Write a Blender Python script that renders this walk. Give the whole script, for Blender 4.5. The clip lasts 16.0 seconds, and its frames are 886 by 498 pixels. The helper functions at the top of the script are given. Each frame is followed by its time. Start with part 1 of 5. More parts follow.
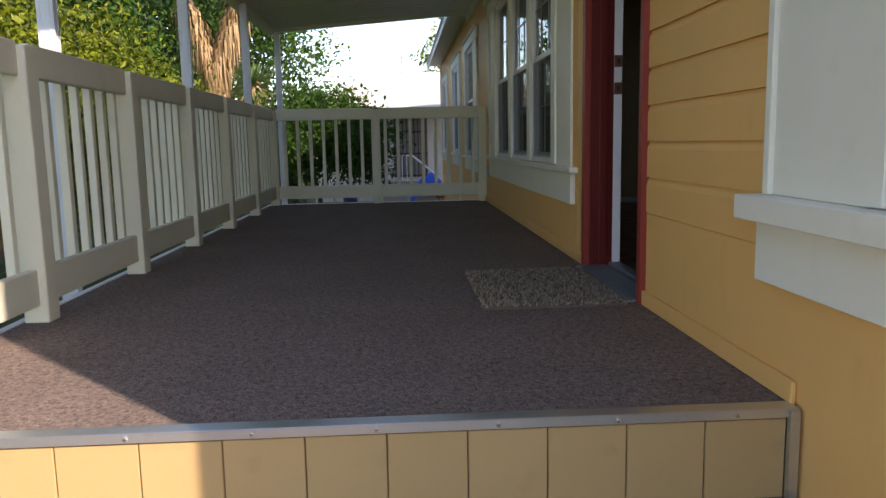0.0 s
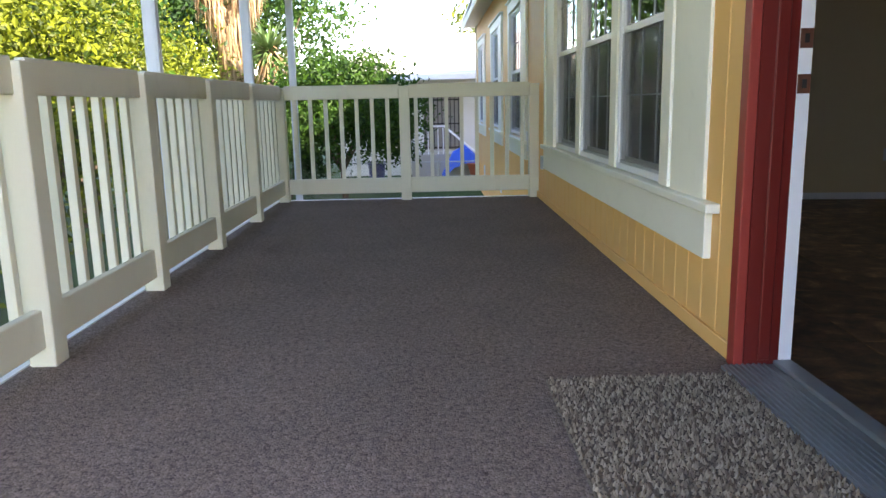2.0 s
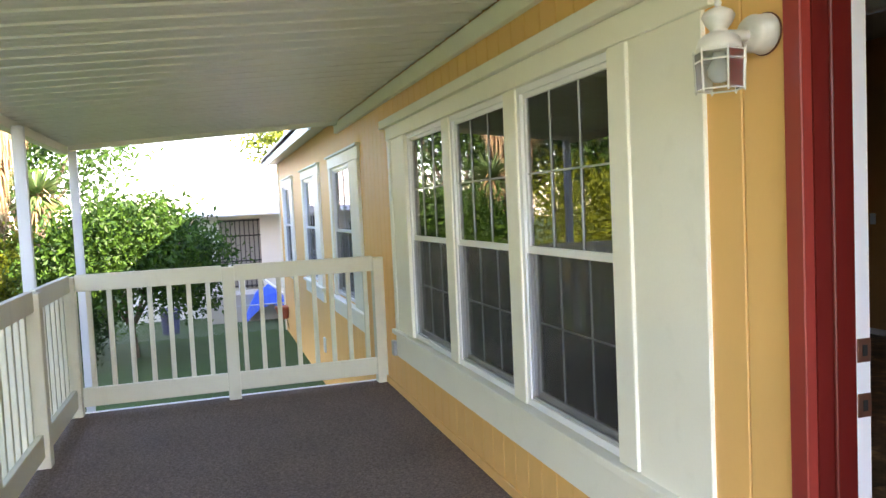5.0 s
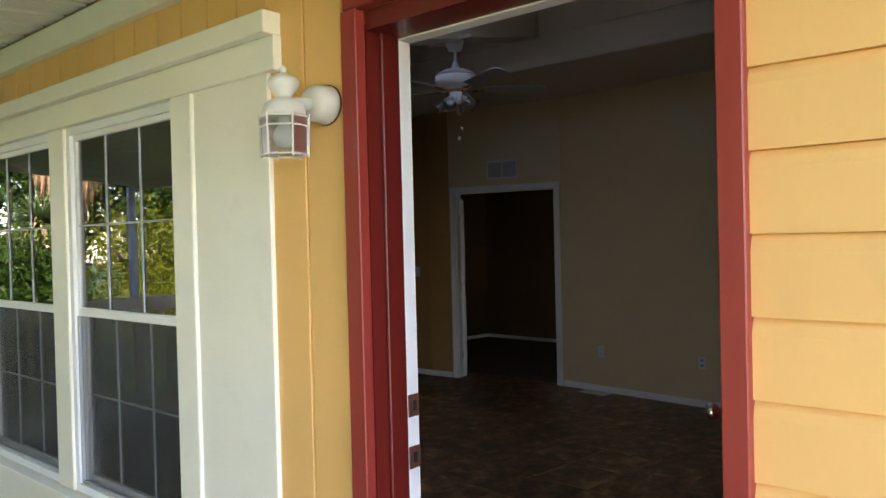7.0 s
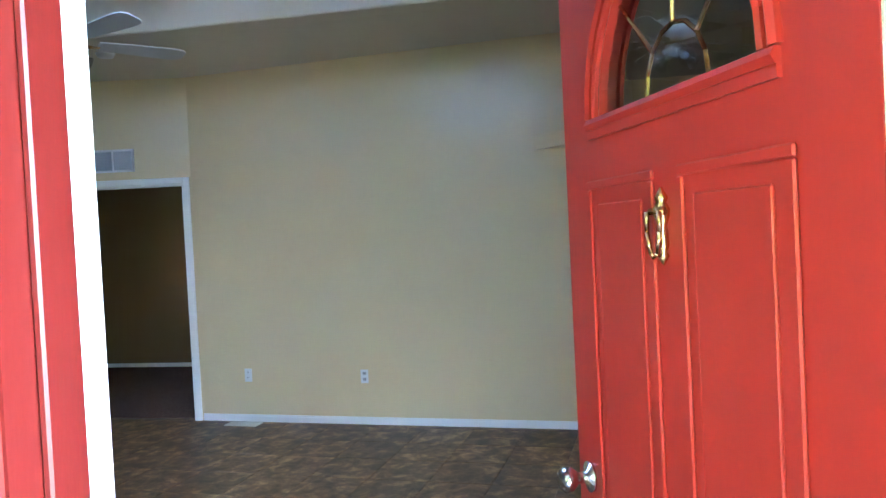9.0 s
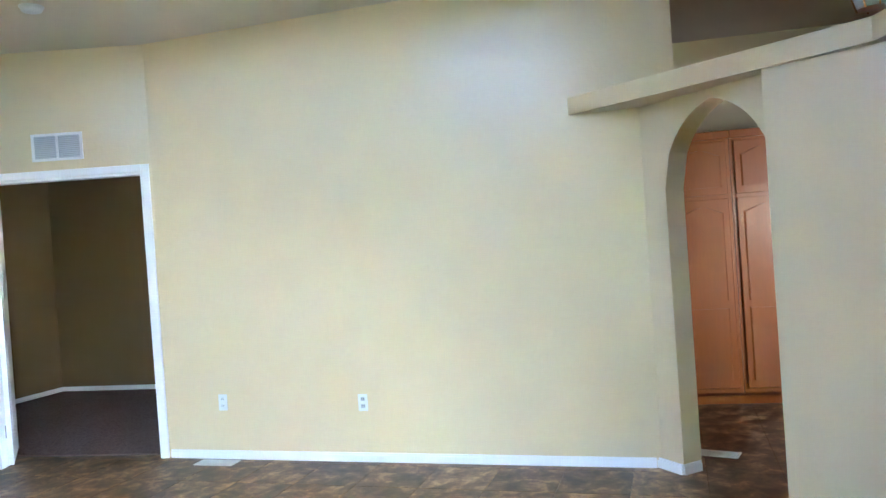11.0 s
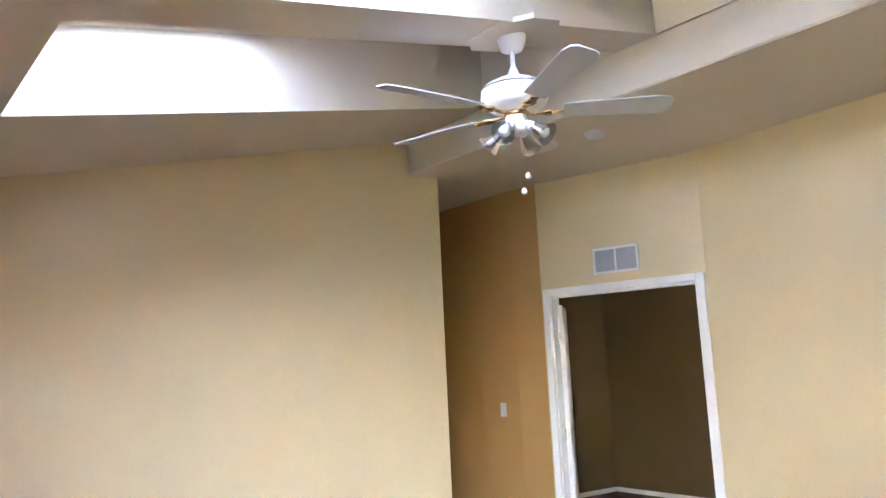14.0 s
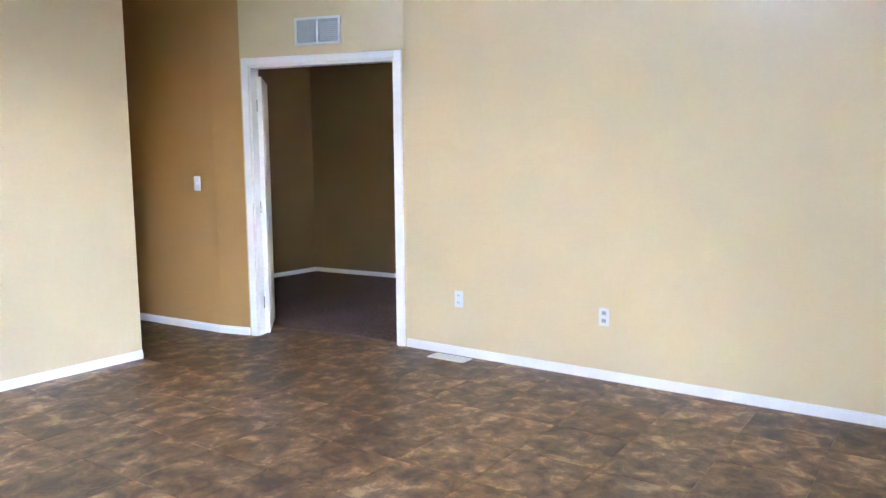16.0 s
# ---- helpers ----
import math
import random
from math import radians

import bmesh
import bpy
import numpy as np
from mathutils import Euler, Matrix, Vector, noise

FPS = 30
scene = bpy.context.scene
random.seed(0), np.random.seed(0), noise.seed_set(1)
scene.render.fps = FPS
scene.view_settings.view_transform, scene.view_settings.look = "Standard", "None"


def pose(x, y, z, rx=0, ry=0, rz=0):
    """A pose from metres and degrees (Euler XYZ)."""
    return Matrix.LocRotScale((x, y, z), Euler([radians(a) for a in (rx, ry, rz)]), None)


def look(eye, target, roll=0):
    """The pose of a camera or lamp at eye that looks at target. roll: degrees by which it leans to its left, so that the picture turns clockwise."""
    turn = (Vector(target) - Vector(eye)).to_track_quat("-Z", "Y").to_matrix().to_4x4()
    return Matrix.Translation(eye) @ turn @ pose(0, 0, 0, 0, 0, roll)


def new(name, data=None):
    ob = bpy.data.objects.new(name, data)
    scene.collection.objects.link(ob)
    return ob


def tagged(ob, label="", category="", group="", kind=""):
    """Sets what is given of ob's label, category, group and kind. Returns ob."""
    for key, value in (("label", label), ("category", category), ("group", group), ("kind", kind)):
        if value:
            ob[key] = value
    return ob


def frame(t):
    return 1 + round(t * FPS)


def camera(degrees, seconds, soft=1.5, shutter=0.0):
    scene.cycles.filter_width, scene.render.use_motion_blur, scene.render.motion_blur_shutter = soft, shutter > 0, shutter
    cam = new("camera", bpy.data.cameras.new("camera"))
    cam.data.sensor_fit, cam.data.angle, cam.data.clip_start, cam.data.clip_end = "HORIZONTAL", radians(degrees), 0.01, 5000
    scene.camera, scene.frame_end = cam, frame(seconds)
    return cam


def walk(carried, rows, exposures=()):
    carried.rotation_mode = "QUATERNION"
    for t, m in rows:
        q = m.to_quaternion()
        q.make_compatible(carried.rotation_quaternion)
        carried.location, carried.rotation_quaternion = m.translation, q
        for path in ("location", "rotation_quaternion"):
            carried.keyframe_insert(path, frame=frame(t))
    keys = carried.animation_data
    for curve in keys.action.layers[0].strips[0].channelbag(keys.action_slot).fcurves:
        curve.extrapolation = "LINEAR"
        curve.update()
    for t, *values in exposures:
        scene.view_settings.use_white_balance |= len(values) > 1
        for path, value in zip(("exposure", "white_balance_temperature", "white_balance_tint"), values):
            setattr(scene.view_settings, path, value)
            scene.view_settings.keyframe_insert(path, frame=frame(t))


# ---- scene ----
cam = camera(61.3, 16.0)
PATH = [
    (0, (-1.002, 2.019, 0.68), (-0.896, 3.997, 0.399), -1.1),
    (0.5, (-0.958, 2.53, 0.699), (-0.883, 4.508, 0.407), -1.4),
    (1, (-0.905, 2.942, 0.72), (-0.904, 4.916, 0.398), -1.6),
    (1.5, (-0.963, 3.301, 0.764), (-0.969, 5.271, 0.415), -1.2),
    (2, (-1.048, 3.543, 0.907), (-1.02, 5.506, 0.525), -1.2),
    (2.5, (-1.099, 3.755, 1.045), (-0.979, 5.706, 0.624), -0.7),
    (3, (-1.215, 3.963, 1.139), (-1.016, 5.914, 0.743), -1.1),
    (3.2, (-1.296, 4.05, 1.213), (-1.044, 6.002, 0.861), -1.6),
    (5.3, (-1.403, 4.496, 1.511), (-0.683, 6.36, 1.419), -2.5),
    (5.5, (-1.394, 4.479, 1.524), (-0.564, 6.298, 1.447), -2.4),
    (6, (-1.389, 4.444, 1.549), (-0.26, 6.095, 1.494), -1.9),
    (6.5, (-1.396, 4.452, 1.546), (-0.028, 5.91, 1.484), -1.3),
    (7, (-1.329, 4.561, 1.534), (0.185, 5.867, 1.506), -1.4),
    (7.3, (-1.224, 4.674, 1.531), (0.352, 5.907, 1.527), -1.8),
    (7.5, (-1.149, 4.776, 1.542), (0.478, 5.939, 1.541), -1.6),
    (8, (-0.975, 5.034, 1.525), (0.843, 5.868, 1.524), -1.5),
    (8.5, (-0.821, 5.282, 1.546), (1.125, 5.745, 1.507), -1.9),
    (8.7, (-0.759, 5.33, 1.537), (1.2, 5.73, 1.487), -2.2),
    (10.8, (0.42, 5.6, 1.395), (2.395, 5.913, 1.351), -4.0),
    (11, (0.505, 5.605, 1.39), (2.464, 6.008, 1.37), -4.0),
    (11.5, (0.688, 5.62, 1.403), (2.543, 6.369, 1.42), -4.3),
    (12, (0.738, 5.699, 1.44), (2.456, 6.723, 1.462), -4.4),
    (12.5, (0.708, 5.786, 1.474), (2.264, 7.04, 1.551), -4.0),
    (13, (0.688, 5.842, 1.498), (2.154, 7.19, 1.684), -3.4),
    (13.5, (0.718, 5.862, 1.532), (2.045, 7.324, 1.847), -2.7),
    (14, (0.719, 5.917, 1.564), (1.982, 7.439, 1.864), -2.7),
    (14.5, (0.689, 5.914, 1.544), (1.971, 7.438, 1.727), -2.2),
    (15, (0.698, 5.876, 1.503), (2.16, 7.241, 1.546), -1.2),
    (15.5, (0.766, 5.801, 1.438), (2.364, 7.002, 1.373), -0.9),
    (16, (0.84, 5.822, 1.326), (2.566, 6.804, 1.089), -0.5),
]
EXPOSURES = [(0, 1.55, 7500, 20), (0.7, 2.25, 7400, 20), (1.5, 2.9, 7250, 20), (3.2, 3.5, 7200, 20), (5.3, 3.8, 7500, 25), (7.6, 3.95, 7000, 21), (8.1, 4.6, 6300, 17), (8.6, 5.95, 5500, 13), (10.8, 8.1, 5550, 12), (11.5, 7.85, 6000, 14), (13.0, 7.85, 6600, 20), (14.5, 7.85, 7200, 26), (15.5, 8.05, 7000, 27), (16.0, 7.95, 6250, 24)]
walk(cam, [(t, look(eye, target, roll)) for t, eye, target, roll in PATH], EXPOSURES)

# ---- exposure and light ----
SUN_ELEVATION, SUN_FROM = 29.0, (0.694, -0.72)
SKY, SUN = 0.14, 3.0


def make_world():
    w = bpy.data.worlds.new("sky")
    scene.world = w
    w.use_nodes = True
    nt = w.node_tree
    nt.nodes.clear()
    sky = nt.nodes.new("ShaderNodeTexSky")
    sky.sky_type, sky.sun_disc = "NISHITA", False
    sky.sun_elevation = radians(SUN_ELEVATION)
    sky.sun_rotation = math.atan2(SUN_FROM[0], SUN_FROM[1])
    sky.dust_density, sky.ozone_density, sky.air_density = 0.3, 2.0, 0.9
    bg = nt.nodes.new("ShaderNodeBackground")
    bg.inputs["Strength"].default_value = SKY
    out = nt.nodes.new("ShaderNodeOutputWorld")
    nt.links.new(sky.outputs[0], bg.inputs[0])
    nt.links.new(bg.outputs[0], out.inputs[0])
    lamp = bpy.data.lights.new("sun", "SUN")
    lamp.energy, lamp.angle, lamp.color = SUN, radians(0.55), (1.0, 0.93, 0.82)
    ob = new("sun", lamp)
    c = math.cos(radians(SUN_ELEVATION))
    d = Vector((SUN_FROM[0] * c, SUN_FROM[1] * c, math.sin(radians(SUN_ELEVATION))))
    ob.matrix_world = look(tuple(d * 50), (0, 0, 0))


make_world()

# ---- materials ----


def material(name, color, rough=0.6, metal=0.0, var=0.08, var_scale=3.0, grain=0.05, grain_scale=120.0, bump=0.1, bump_dist=0.002,
             bump_scale=60.0, island=0.0, obj_random=0.0, coat=0.0, stretch=(1, 1, 1), spec=0.5, dirt=0.0):
    """A painted or plain surface: colour with large stains and fine grain, and relief."""
    m = bpy.data.materials.new(name)
    m.use_nodes = True
    nt = m.node_tree
    n, l = nt.nodes, nt.links
    b = n["Principled BSDF"]
    b.inputs["Roughness"].default_value = rough
    b.inputs["Metallic"].default_value = metal
    b.inputs["Specular IOR Level"].default_value = spec
    b.inputs["Coat Weight"].default_value = coat
    co = n.new("ShaderNodeTexCoord")
    mp = n.new("ShaderNodeMapping")
    geo = n.new("ShaderNodeNewGeometry")
    l.new(geo.outputs["Position"], mp.inputs[0])
    mp.inputs["Scale"].default_value = stretch
    big = n.new("ShaderNodeTexNoise")
    big.inputs["Scale"].default_value, big.inputs["Detail"].default_value = var_scale, 4
    fine = n.new("ShaderNodeTexNoise")
    fine.inputs["Scale"].default_value, fine.inputs["Detail"].default_value = grain_scale, 3
    l.new(mp.outputs[0], big.inputs["Vector"])
    l.new(mp.outputs[0], fine.inputs["Vector"])
    # value = 1 + var*(big-.5)*2 + grain*(fine-.5)*2 (+ random)
    m1 = n.new("ShaderNodeMath"); m1.operation = "MULTIPLY_ADD"
    m1.inputs[1].default_value, m1.inputs[2].default_value = 2 * var, 1 - var - grain
    m2 = n.new("ShaderNodeMath"); m2.operation = "MULTIPLY_ADD"
    m2.inputs[1].default_value = 2 * grain
    l.new(big.outputs["Fac"], m1.inputs[0])
    l.new(fine.outputs["Fac"], m2.inputs[0])
    l.new(m1.outputs[0], m2.inputs[2])
    last = m2
    for amount, node, sock in ((island, "ShaderNodeNewGeometry", "Random Per Island"), (obj_random, "ShaderNodeObjectInfo", "Random")):
        if amount:
            src = n.new(node)
            m3 = n.new("ShaderNodeMath"); m3.operation = "MULTIPLY_ADD"
            m3.inputs[1].default_value = amount
            l.new(src.outputs[sock], m3.inputs[0])
            l.new(last.outputs[0], m3.inputs[2])
            last = m3
    mul = n.new("ShaderNodeVectorMath"); mul.operation = "SCALE"
    mul.inputs[0].default_value = color[:3]
    l.new(last.outputs[0], mul.inputs["Scale"])
    final = mul.outputs[0]
    if dirt:
        d = n.new("ShaderNodeTexNoise")
        d.inputs["Scale"].default_value, d.inputs["Detail"].default_value = 9, 6
        l.new(mp.outputs[0], d.inputs["Vector"])
        ramp = n.new("ShaderNodeValToRGB")
        ramp.color_ramp.elements[0].position, ramp.color_ramp.elements[1].position = 0.6, 0.8
        ramp.color_ramp.elements[0].color, ramp.color_ramp.elements[1].color = (0, 0, 0, 1), (dirt, dirt, dirt, 1)
        l.new(d.outputs["Fac"], ramp.inputs[0])
        mix = n.new("ShaderNodeMix"); mix.data_type = "RGBA"
        l.new(ramp.outputs[0], mix.inputs["Factor"])
        l.new(final, mix.inputs["A"])
        mix.inputs["B"].default_value = (color[0] * 0.45, color[1] * 0.42, color[2] * 0.38, 1)
        final = mix.outputs["Result"]
    l.new(final, b.inputs["Base Color"])
    if bump:
        bn = n.new("ShaderNodeTexNoise")
        bn.inputs["Scale"].default_value, bn.inputs["Detail"].default_value = bump_scale, 3
        l.new(mp.outputs[0], bn.inputs["Vector"])
        bp = n.new("ShaderNodeBump")
        bp.inputs["Strength"].default_value, bp.inputs["Distance"].default_value = bump, bump_dist
        l.new(bn.outputs["Fac"], bp.inputs["Height"])
        l.new(bp.outputs[0], b.inputs["Normal"])
    return m


def carpet(name, dark, light, scale=170.0, bump=0.8, blotch=0.25, dist=0.004):
    """Looped pile: dark and light tufts in rows, with worn patches."""
    m = bpy.data.materials.new(name)
    m.use_nodes = True
    n, l = m.node_tree.nodes, m.node_tree.links
    b = n["Principled BSDF"]
    b.inputs["Roughness"].default_value = 0.95
    b.inputs["Specular IOR Level"].default_value = 0.15
    geo = n.new("ShaderNodeNewGeometry")
    v = n.new("ShaderNodeTexVoronoi")
    v.inputs["Scale"].default_value, v.inputs["Randomness"].default_value = scale, 0.75
    no = n.new("ShaderNodeTexNoise")
    no.inputs["Scale"].default_value, no.inputs["Detail"].default_value = scale * 0.3, 4
    big = n.new("ShaderNodeTexNoise")
    big.inputs["Scale"].default_value, big.inputs["Detail"].default_value = 2.2, 5
    for t in (v, no, big):
        l.new(geo.outputs["Position"], t.inputs["Vector"])
    mix = n.new("ShaderNodeMix"); mix.data_type = "RGBA"
    mix.inputs["A"].default_value, mix.inputs["B"].default_value = (*dark, 1), (*light, 1)
    a = n.new("ShaderNodeMath"); a.operation = "MULTIPLY_ADD"
    a.inputs[1].default_value, a.inputs[2].default_value = 1.5, -0.25
    l.new(no.outputs["Fac"], a.inputs[0])
    sep = n.new("ShaderNodeSeparateColor")
    l.new(v.outputs["Color"], sep.inputs[0])
    a2 = n.new("ShaderNodeMath"); a2.operation = "MULTIPLY_ADD"
    a2.inputs[1].default_value = 0.5
    l.new(sep.outputs[0], a2.inputs[0])
    a3 = n.new("ShaderNodeMath"); a3.operation = "MULTIPLY"
    a3.inputs[1].default_value = 0.6
    l.new(a.outputs[0], a3.inputs[0])
    l.new(a3.outputs[0], a2.inputs[2])
    l.new(a2.outputs[0], mix.inputs["Factor"])
    g = n.new("ShaderNodeMath"); g.operation = "MULTIPLY_ADD"
    g.inputs[1].default_value, g.inputs[2].default_value = 2 * blotch, 1 - blotch
    l.new(big.outputs["Fac"], g.inputs[0])
    sc = n.new("ShaderNodeVectorMath"); sc.operation = "SCALE"
    l.new(mix.outputs["Result"], sc.inputs[0])
    l.new(g.outputs[0], sc.inputs["Scale"])
    l.new(sc.outputs[0], b.inputs["Base Color"])
    bp = n.new("ShaderNodeBump")
    bp.invert = True
    bp.inputs["Strength"].default_value, bp.inputs["Distance"].default_value = bump, dist
    l.new(v.outputs["Distance"], bp.inputs["Height"])
    l.new(bp.outputs[0], b.inputs["Normal"])
    return m


def vinyl_tile():
    """Mottled brown stone-look tile, each tile of its own tone."""
    m = bpy.data.materials.new("brown_tile")
    m.use_nodes = True
    n, l = m.node_tree.nodes, m.node_tree.links
    b = n["Principled BSDF"]
    b.inputs["Roughness"].default_value = 0.42
    geo = n.new("ShaderNodeNewGeometry")
    info = n.new("ShaderNodeObjectInfo")
    no = n.new("ShaderNodeTexNoise")
    no.inputs["Scale"].default_value, no.inputs["Detail"].default_value = 7.5, 8
    no.inputs["Roughness"].default_value, no.inputs["Distortion"].default_value = 0.66, 0.35
    off = n.new("ShaderNodeVectorMath"); off.operation = "SCALE"
    off.inputs[0].default_value = (31, 17, 9)
    add = n.new("ShaderNodeVectorMath")
    l.new(info.outputs["Random"], off.inputs["Scale"])
    l.new(geo.outputs["Position"], add.inputs[0])
    l.new(off.outputs[0], add.inputs[1])
    l.new(add.outputs[0], no.inputs["Vector"])
    r = n.new("ShaderNodeValToRGB")
    e = r.color_ramp.elements
    e[0].position, e[0].color = 0.38, (0.062, 0.028, 0.011, 1)
    e[1].position, e[1].color = 0.64, (0.42, 0.255, 0.115, 1)
    for p, c in ((0.44, (0.11, 0.054, 0.022, 1)), (0.52, (0.17, 0.092, 0.041, 1)), (0.58, (0.26, 0.145, 0.063, 1))):
        e.new(p).color = c
    l.new(no.outputs["Fac"], r.inputs[0])
    g = n.new("ShaderNodeMath"); g.operation = "MULTIPLY_ADD"
    g.inputs[1].default_value, g.inputs[2].default_value = 0.5, 0.7
    l.new(info.outputs["Random"], g.inputs[0])
    sc = n.new("ShaderNodeVectorMath"); sc.operation = "SCALE"
    l.new(r.outputs[0], sc.inputs[0])
    l.new(g.outputs[0], sc.inputs["Scale"])
    l.new(sc.outputs[0], b.inputs["Base Color"])
    bp = n.new("ShaderNodeBump")
    bp.inputs["Strength"].default_value, bp.inputs["Distance"].default_value = 0.15, 0.002
    l.new(no.outputs["Fac"], bp.inputs["Height"])
    l.new(bp.outputs[0], b.inputs["Normal"])
    return m


def glass(name, tint=(1, 1, 1), rough=0.0, clear=0.9, ior=1.9):
    """Thin pane: mirror gloss over a clear sheet."""
    m = bpy.data.materials.new(name)
    m.use_nodes = True
    n, l = m.node_tree.nodes, m.node_tree.links
    n.remove(n["Principled BSDF"])
    out = n["Material Output"]
    gl = n.new("ShaderNodeBsdfGlossy")
    gl.inputs["Roughness"].default_value = rough
    tr = n.new("ShaderNodeBsdfTransparent")
    tr.inputs["Color"].default_value = (*[c * clear for c in tint], 1)
    fr = n.new("ShaderNodeFresnel")
    fr.inputs["IOR"].default_value = ior
    mx = n.new("ShaderNodeMixShader")
    l.new(fr.outputs[0], mx.inputs[0])
    l.new(tr.outputs[0], mx.inputs[1])
    l.new(gl.outputs[0], mx.inputs[2])
    l.new(mx.outputs[0], out.inputs["Surface"])
    return m


def screen_mesh(name):
    """Insect screen: dark threads with open holes."""
    m = bpy.data.materials.new(name)
    m.use_nodes = True
    n, l = m.node_tree.nodes, m.node_tree.links
    b = n["Principled BSDF"]
    b.inputs["Base Color"].default_value = (0.06, 0.06, 0.065, 1)
    b.inputs["Roughness"].default_value = 0.6
    tr = n.new("ShaderNodeBsdfTransparent")
    mx = n.new("ShaderNodeMixShader")
    mx.inputs[0].default_value = 0.52
    l.new(tr.outputs[0], mx.inputs[1])
    l.new(b.outputs[0], mx.inputs[2])
    l.new(mx.outputs[0], n["Material Output"].inputs["Surface"])
    return m


def leaf_mat(name, c1, c2, rough=0.5, trans=0.35):
    m = bpy.data.materials.new(name)
    m.use_nodes = True
    n, l = m.node_tree.nodes, m.node_tree.links
    b = n["Principled BSDF"]
    b.inputs["Roughness"].default_value = rough
    b.inputs["Specular IOR Level"].default_value = 0.3
    geo = n.new("ShaderNodeNewGeometry")
    mix = n.new("ShaderNodeMix"); mix.data_type = "RGBA"
    mix.inputs["A"].default_value, mix.inputs["B"].default_value = (*c1, 1), (*c2, 1)
    l.new(geo.outputs["Random Per Island"], mix.inputs["Factor"])
    l.new(mix.outputs["Result"], b.inputs["Base Color"])
    tl = n.new("ShaderNodeBsdfTranslucent")
    l.new(mix.outputs["Result"], tl.inputs["Color"])
    mx = n.new("ShaderNodeMixShader")
    mx.inputs[0].default_value = trans
    l.new(b.outputs[0], mx.inputs[1])
    l.new(tl.outputs[0], mx.inputs[2])
    l.new(mx.outputs[0], n["Material Output"].inputs["Surface"])
    return m


YELLOW = material("yellow_siding_paint", (0.84, 0.48, 0.17), 0.55, var=0.04, grain=0.02, obj_random=0.03, bump=0.25, bump_scale=90, stretch=(1, 1, 0.35), dirt=0.12)
CREAM = material("cream_trim_paint", (0.88, 0.85, 0.75), 0.5, var=0.04, grain=0.02, bump=0.2, bump_scale=70, dirt=0.1)
WHITE = material("white_paint", (0.86, 0.85, 0.87), 0.4, var=0.03, grain=0.01, bump=0.1)
RAILPAINT = material("off_white_rail_paint", (0.68, 0.66, 0.54), 0.5, var=0.06, grain=0.03, bump=0.3, bump_scale=50, stretch=(1, 1, 0.5), dirt=0.2)
RED = material("red_door_paint", (0.5, 0.034, 0.024), 0.38, var=0.05, grain=0.02, bump=0.12, bump_scale=80, stretch=(1, 1, 0.2))
# Dark red paint taken deeper: shade inside the door recess is in the colour.
JAMBRED_SHADED = material("dark_red_shaded_jamb", (0.14, 0.011, 0.008), 0.4, var=0.06, grain=0.03, bump=0.2, stretch=(1, 1, 0.2), dirt=0.2)
RED_TRIM = material("faded_red_trim_paint", (0.3, 0.034, 0.025), 0.45, var=0.05, grain=0.02, bump=0.15, stretch=(1, 1, 0.2))
ALU = material("brushed_aluminium", (0.6, 0.61, 0.62), 0.32, 0.9, var=0.08, grain=0.05, bump=0.1, dirt=0.3)
THRESH = material("grey_threshold_metal", (0.3, 0.32, 0.34), 0.45, 0.6, var=0.1, grain=0.05, dirt=0.3)
BLUEMETAL = material("white_metal_post", (0.62, 0.66, 0.74), 0.35, 0.0, var=0.04, bump=0.05)
ROOFPAN = material("ribbed_metal_roof_panel", (0.84, 0.81, 0.75), 0.4, 0.1, var=0.05, grain=0.02, bump=0.1, stretch=(1, 1, 1))
DECK = carpet("brown_outdoor_carpet", (0.045, 0.03, 0.029), (0.33, 0.25, 0.215), 160, 0.9, 0.18)
MATPILE = carpet("shaggy_doormat_pile", (0.07, 0.05, 0.038), (0.5, 0.39, 0.28), 75, 1.0, 0.2, 0.01)
BEDCARPET = carpet("dark_bedroom_carpet", (0.05, 0.028, 0.02), (0.2, 0.13, 0.1), 120, 0.9, 0.15)
TILE = vinyl_tile()
GROUT = material("tile_grout", (0.12, 0.068, 0.036), 0.8, var=0.1)
TANTILE = material("tan_painted_riser", (0.43, 0.28, 0.125), 0.6, var=0.06, grain=0.03, obj_random=0.05, bump=0.15, dirt=0.3)
# Bedroom walls: the dimness of the unlit room is put into this tan.
BEDWALL_SHADED = material("shaded_bedroom_wall", (0.17, 0.105, 0.045), 0.6, var=0.04, grain=0.015, bump=0.4, bump_dist=0.003, bump_scale=45)
# Cream paint deepened: the hall's dim, warm bounced light is in this colour.
HALLWALL_TINTED = material("bounce_tinted_hall_wall", (0.5, 0.275, 0.1), 0.5, var=0.04, grain=0.015, bump=0.4, bump_dist=0.003, bump_scale=45)
WALL = material("cream_wall_paint", (0.7, 0.565, 0.35), 0.3, var=0.03, grain=0.015, bump=0.5, bump_dist=0.003, bump_scale=45)
CEIL = material("ceiling_texture", (0.62, 0.56, 0.47), 0.85, var=0.02, grain=0.02, bump=0.5, bump_dist=0.003, bump_scale=90)
WOOD = material("oak_cabinet_varnish", (0.3, 0.078, 0.006), 0.36, var=0.18, grain=0.12, grain_scale=60, var_scale=8, bump=0.1, stretch=(1, 1, 0.12), coat=0.1)
GLASS = glass("window_glass", (0.93, 0.96, 0.95), 0.0, 0.8, 2.3)
CLEAR = glass("clear_lamp_glass", (0.93, 0.94, 0.9), 0.3, 0.72, 1.9)
SCREEN = screen_mesh("dark_insect_screen")
BLIND = material("grey_white_blind_slat", (0.5, 0.52, 0.5), 0.5, var=0.03)
BRASS = material("polished_brass", (0.7, 0.47, 0.24), 0.16, 1.0, var=0.05)
STEEL = material("satin_nickel", (0.6, 0.6, 0.6), 0.25, 1.0, var=0.02)
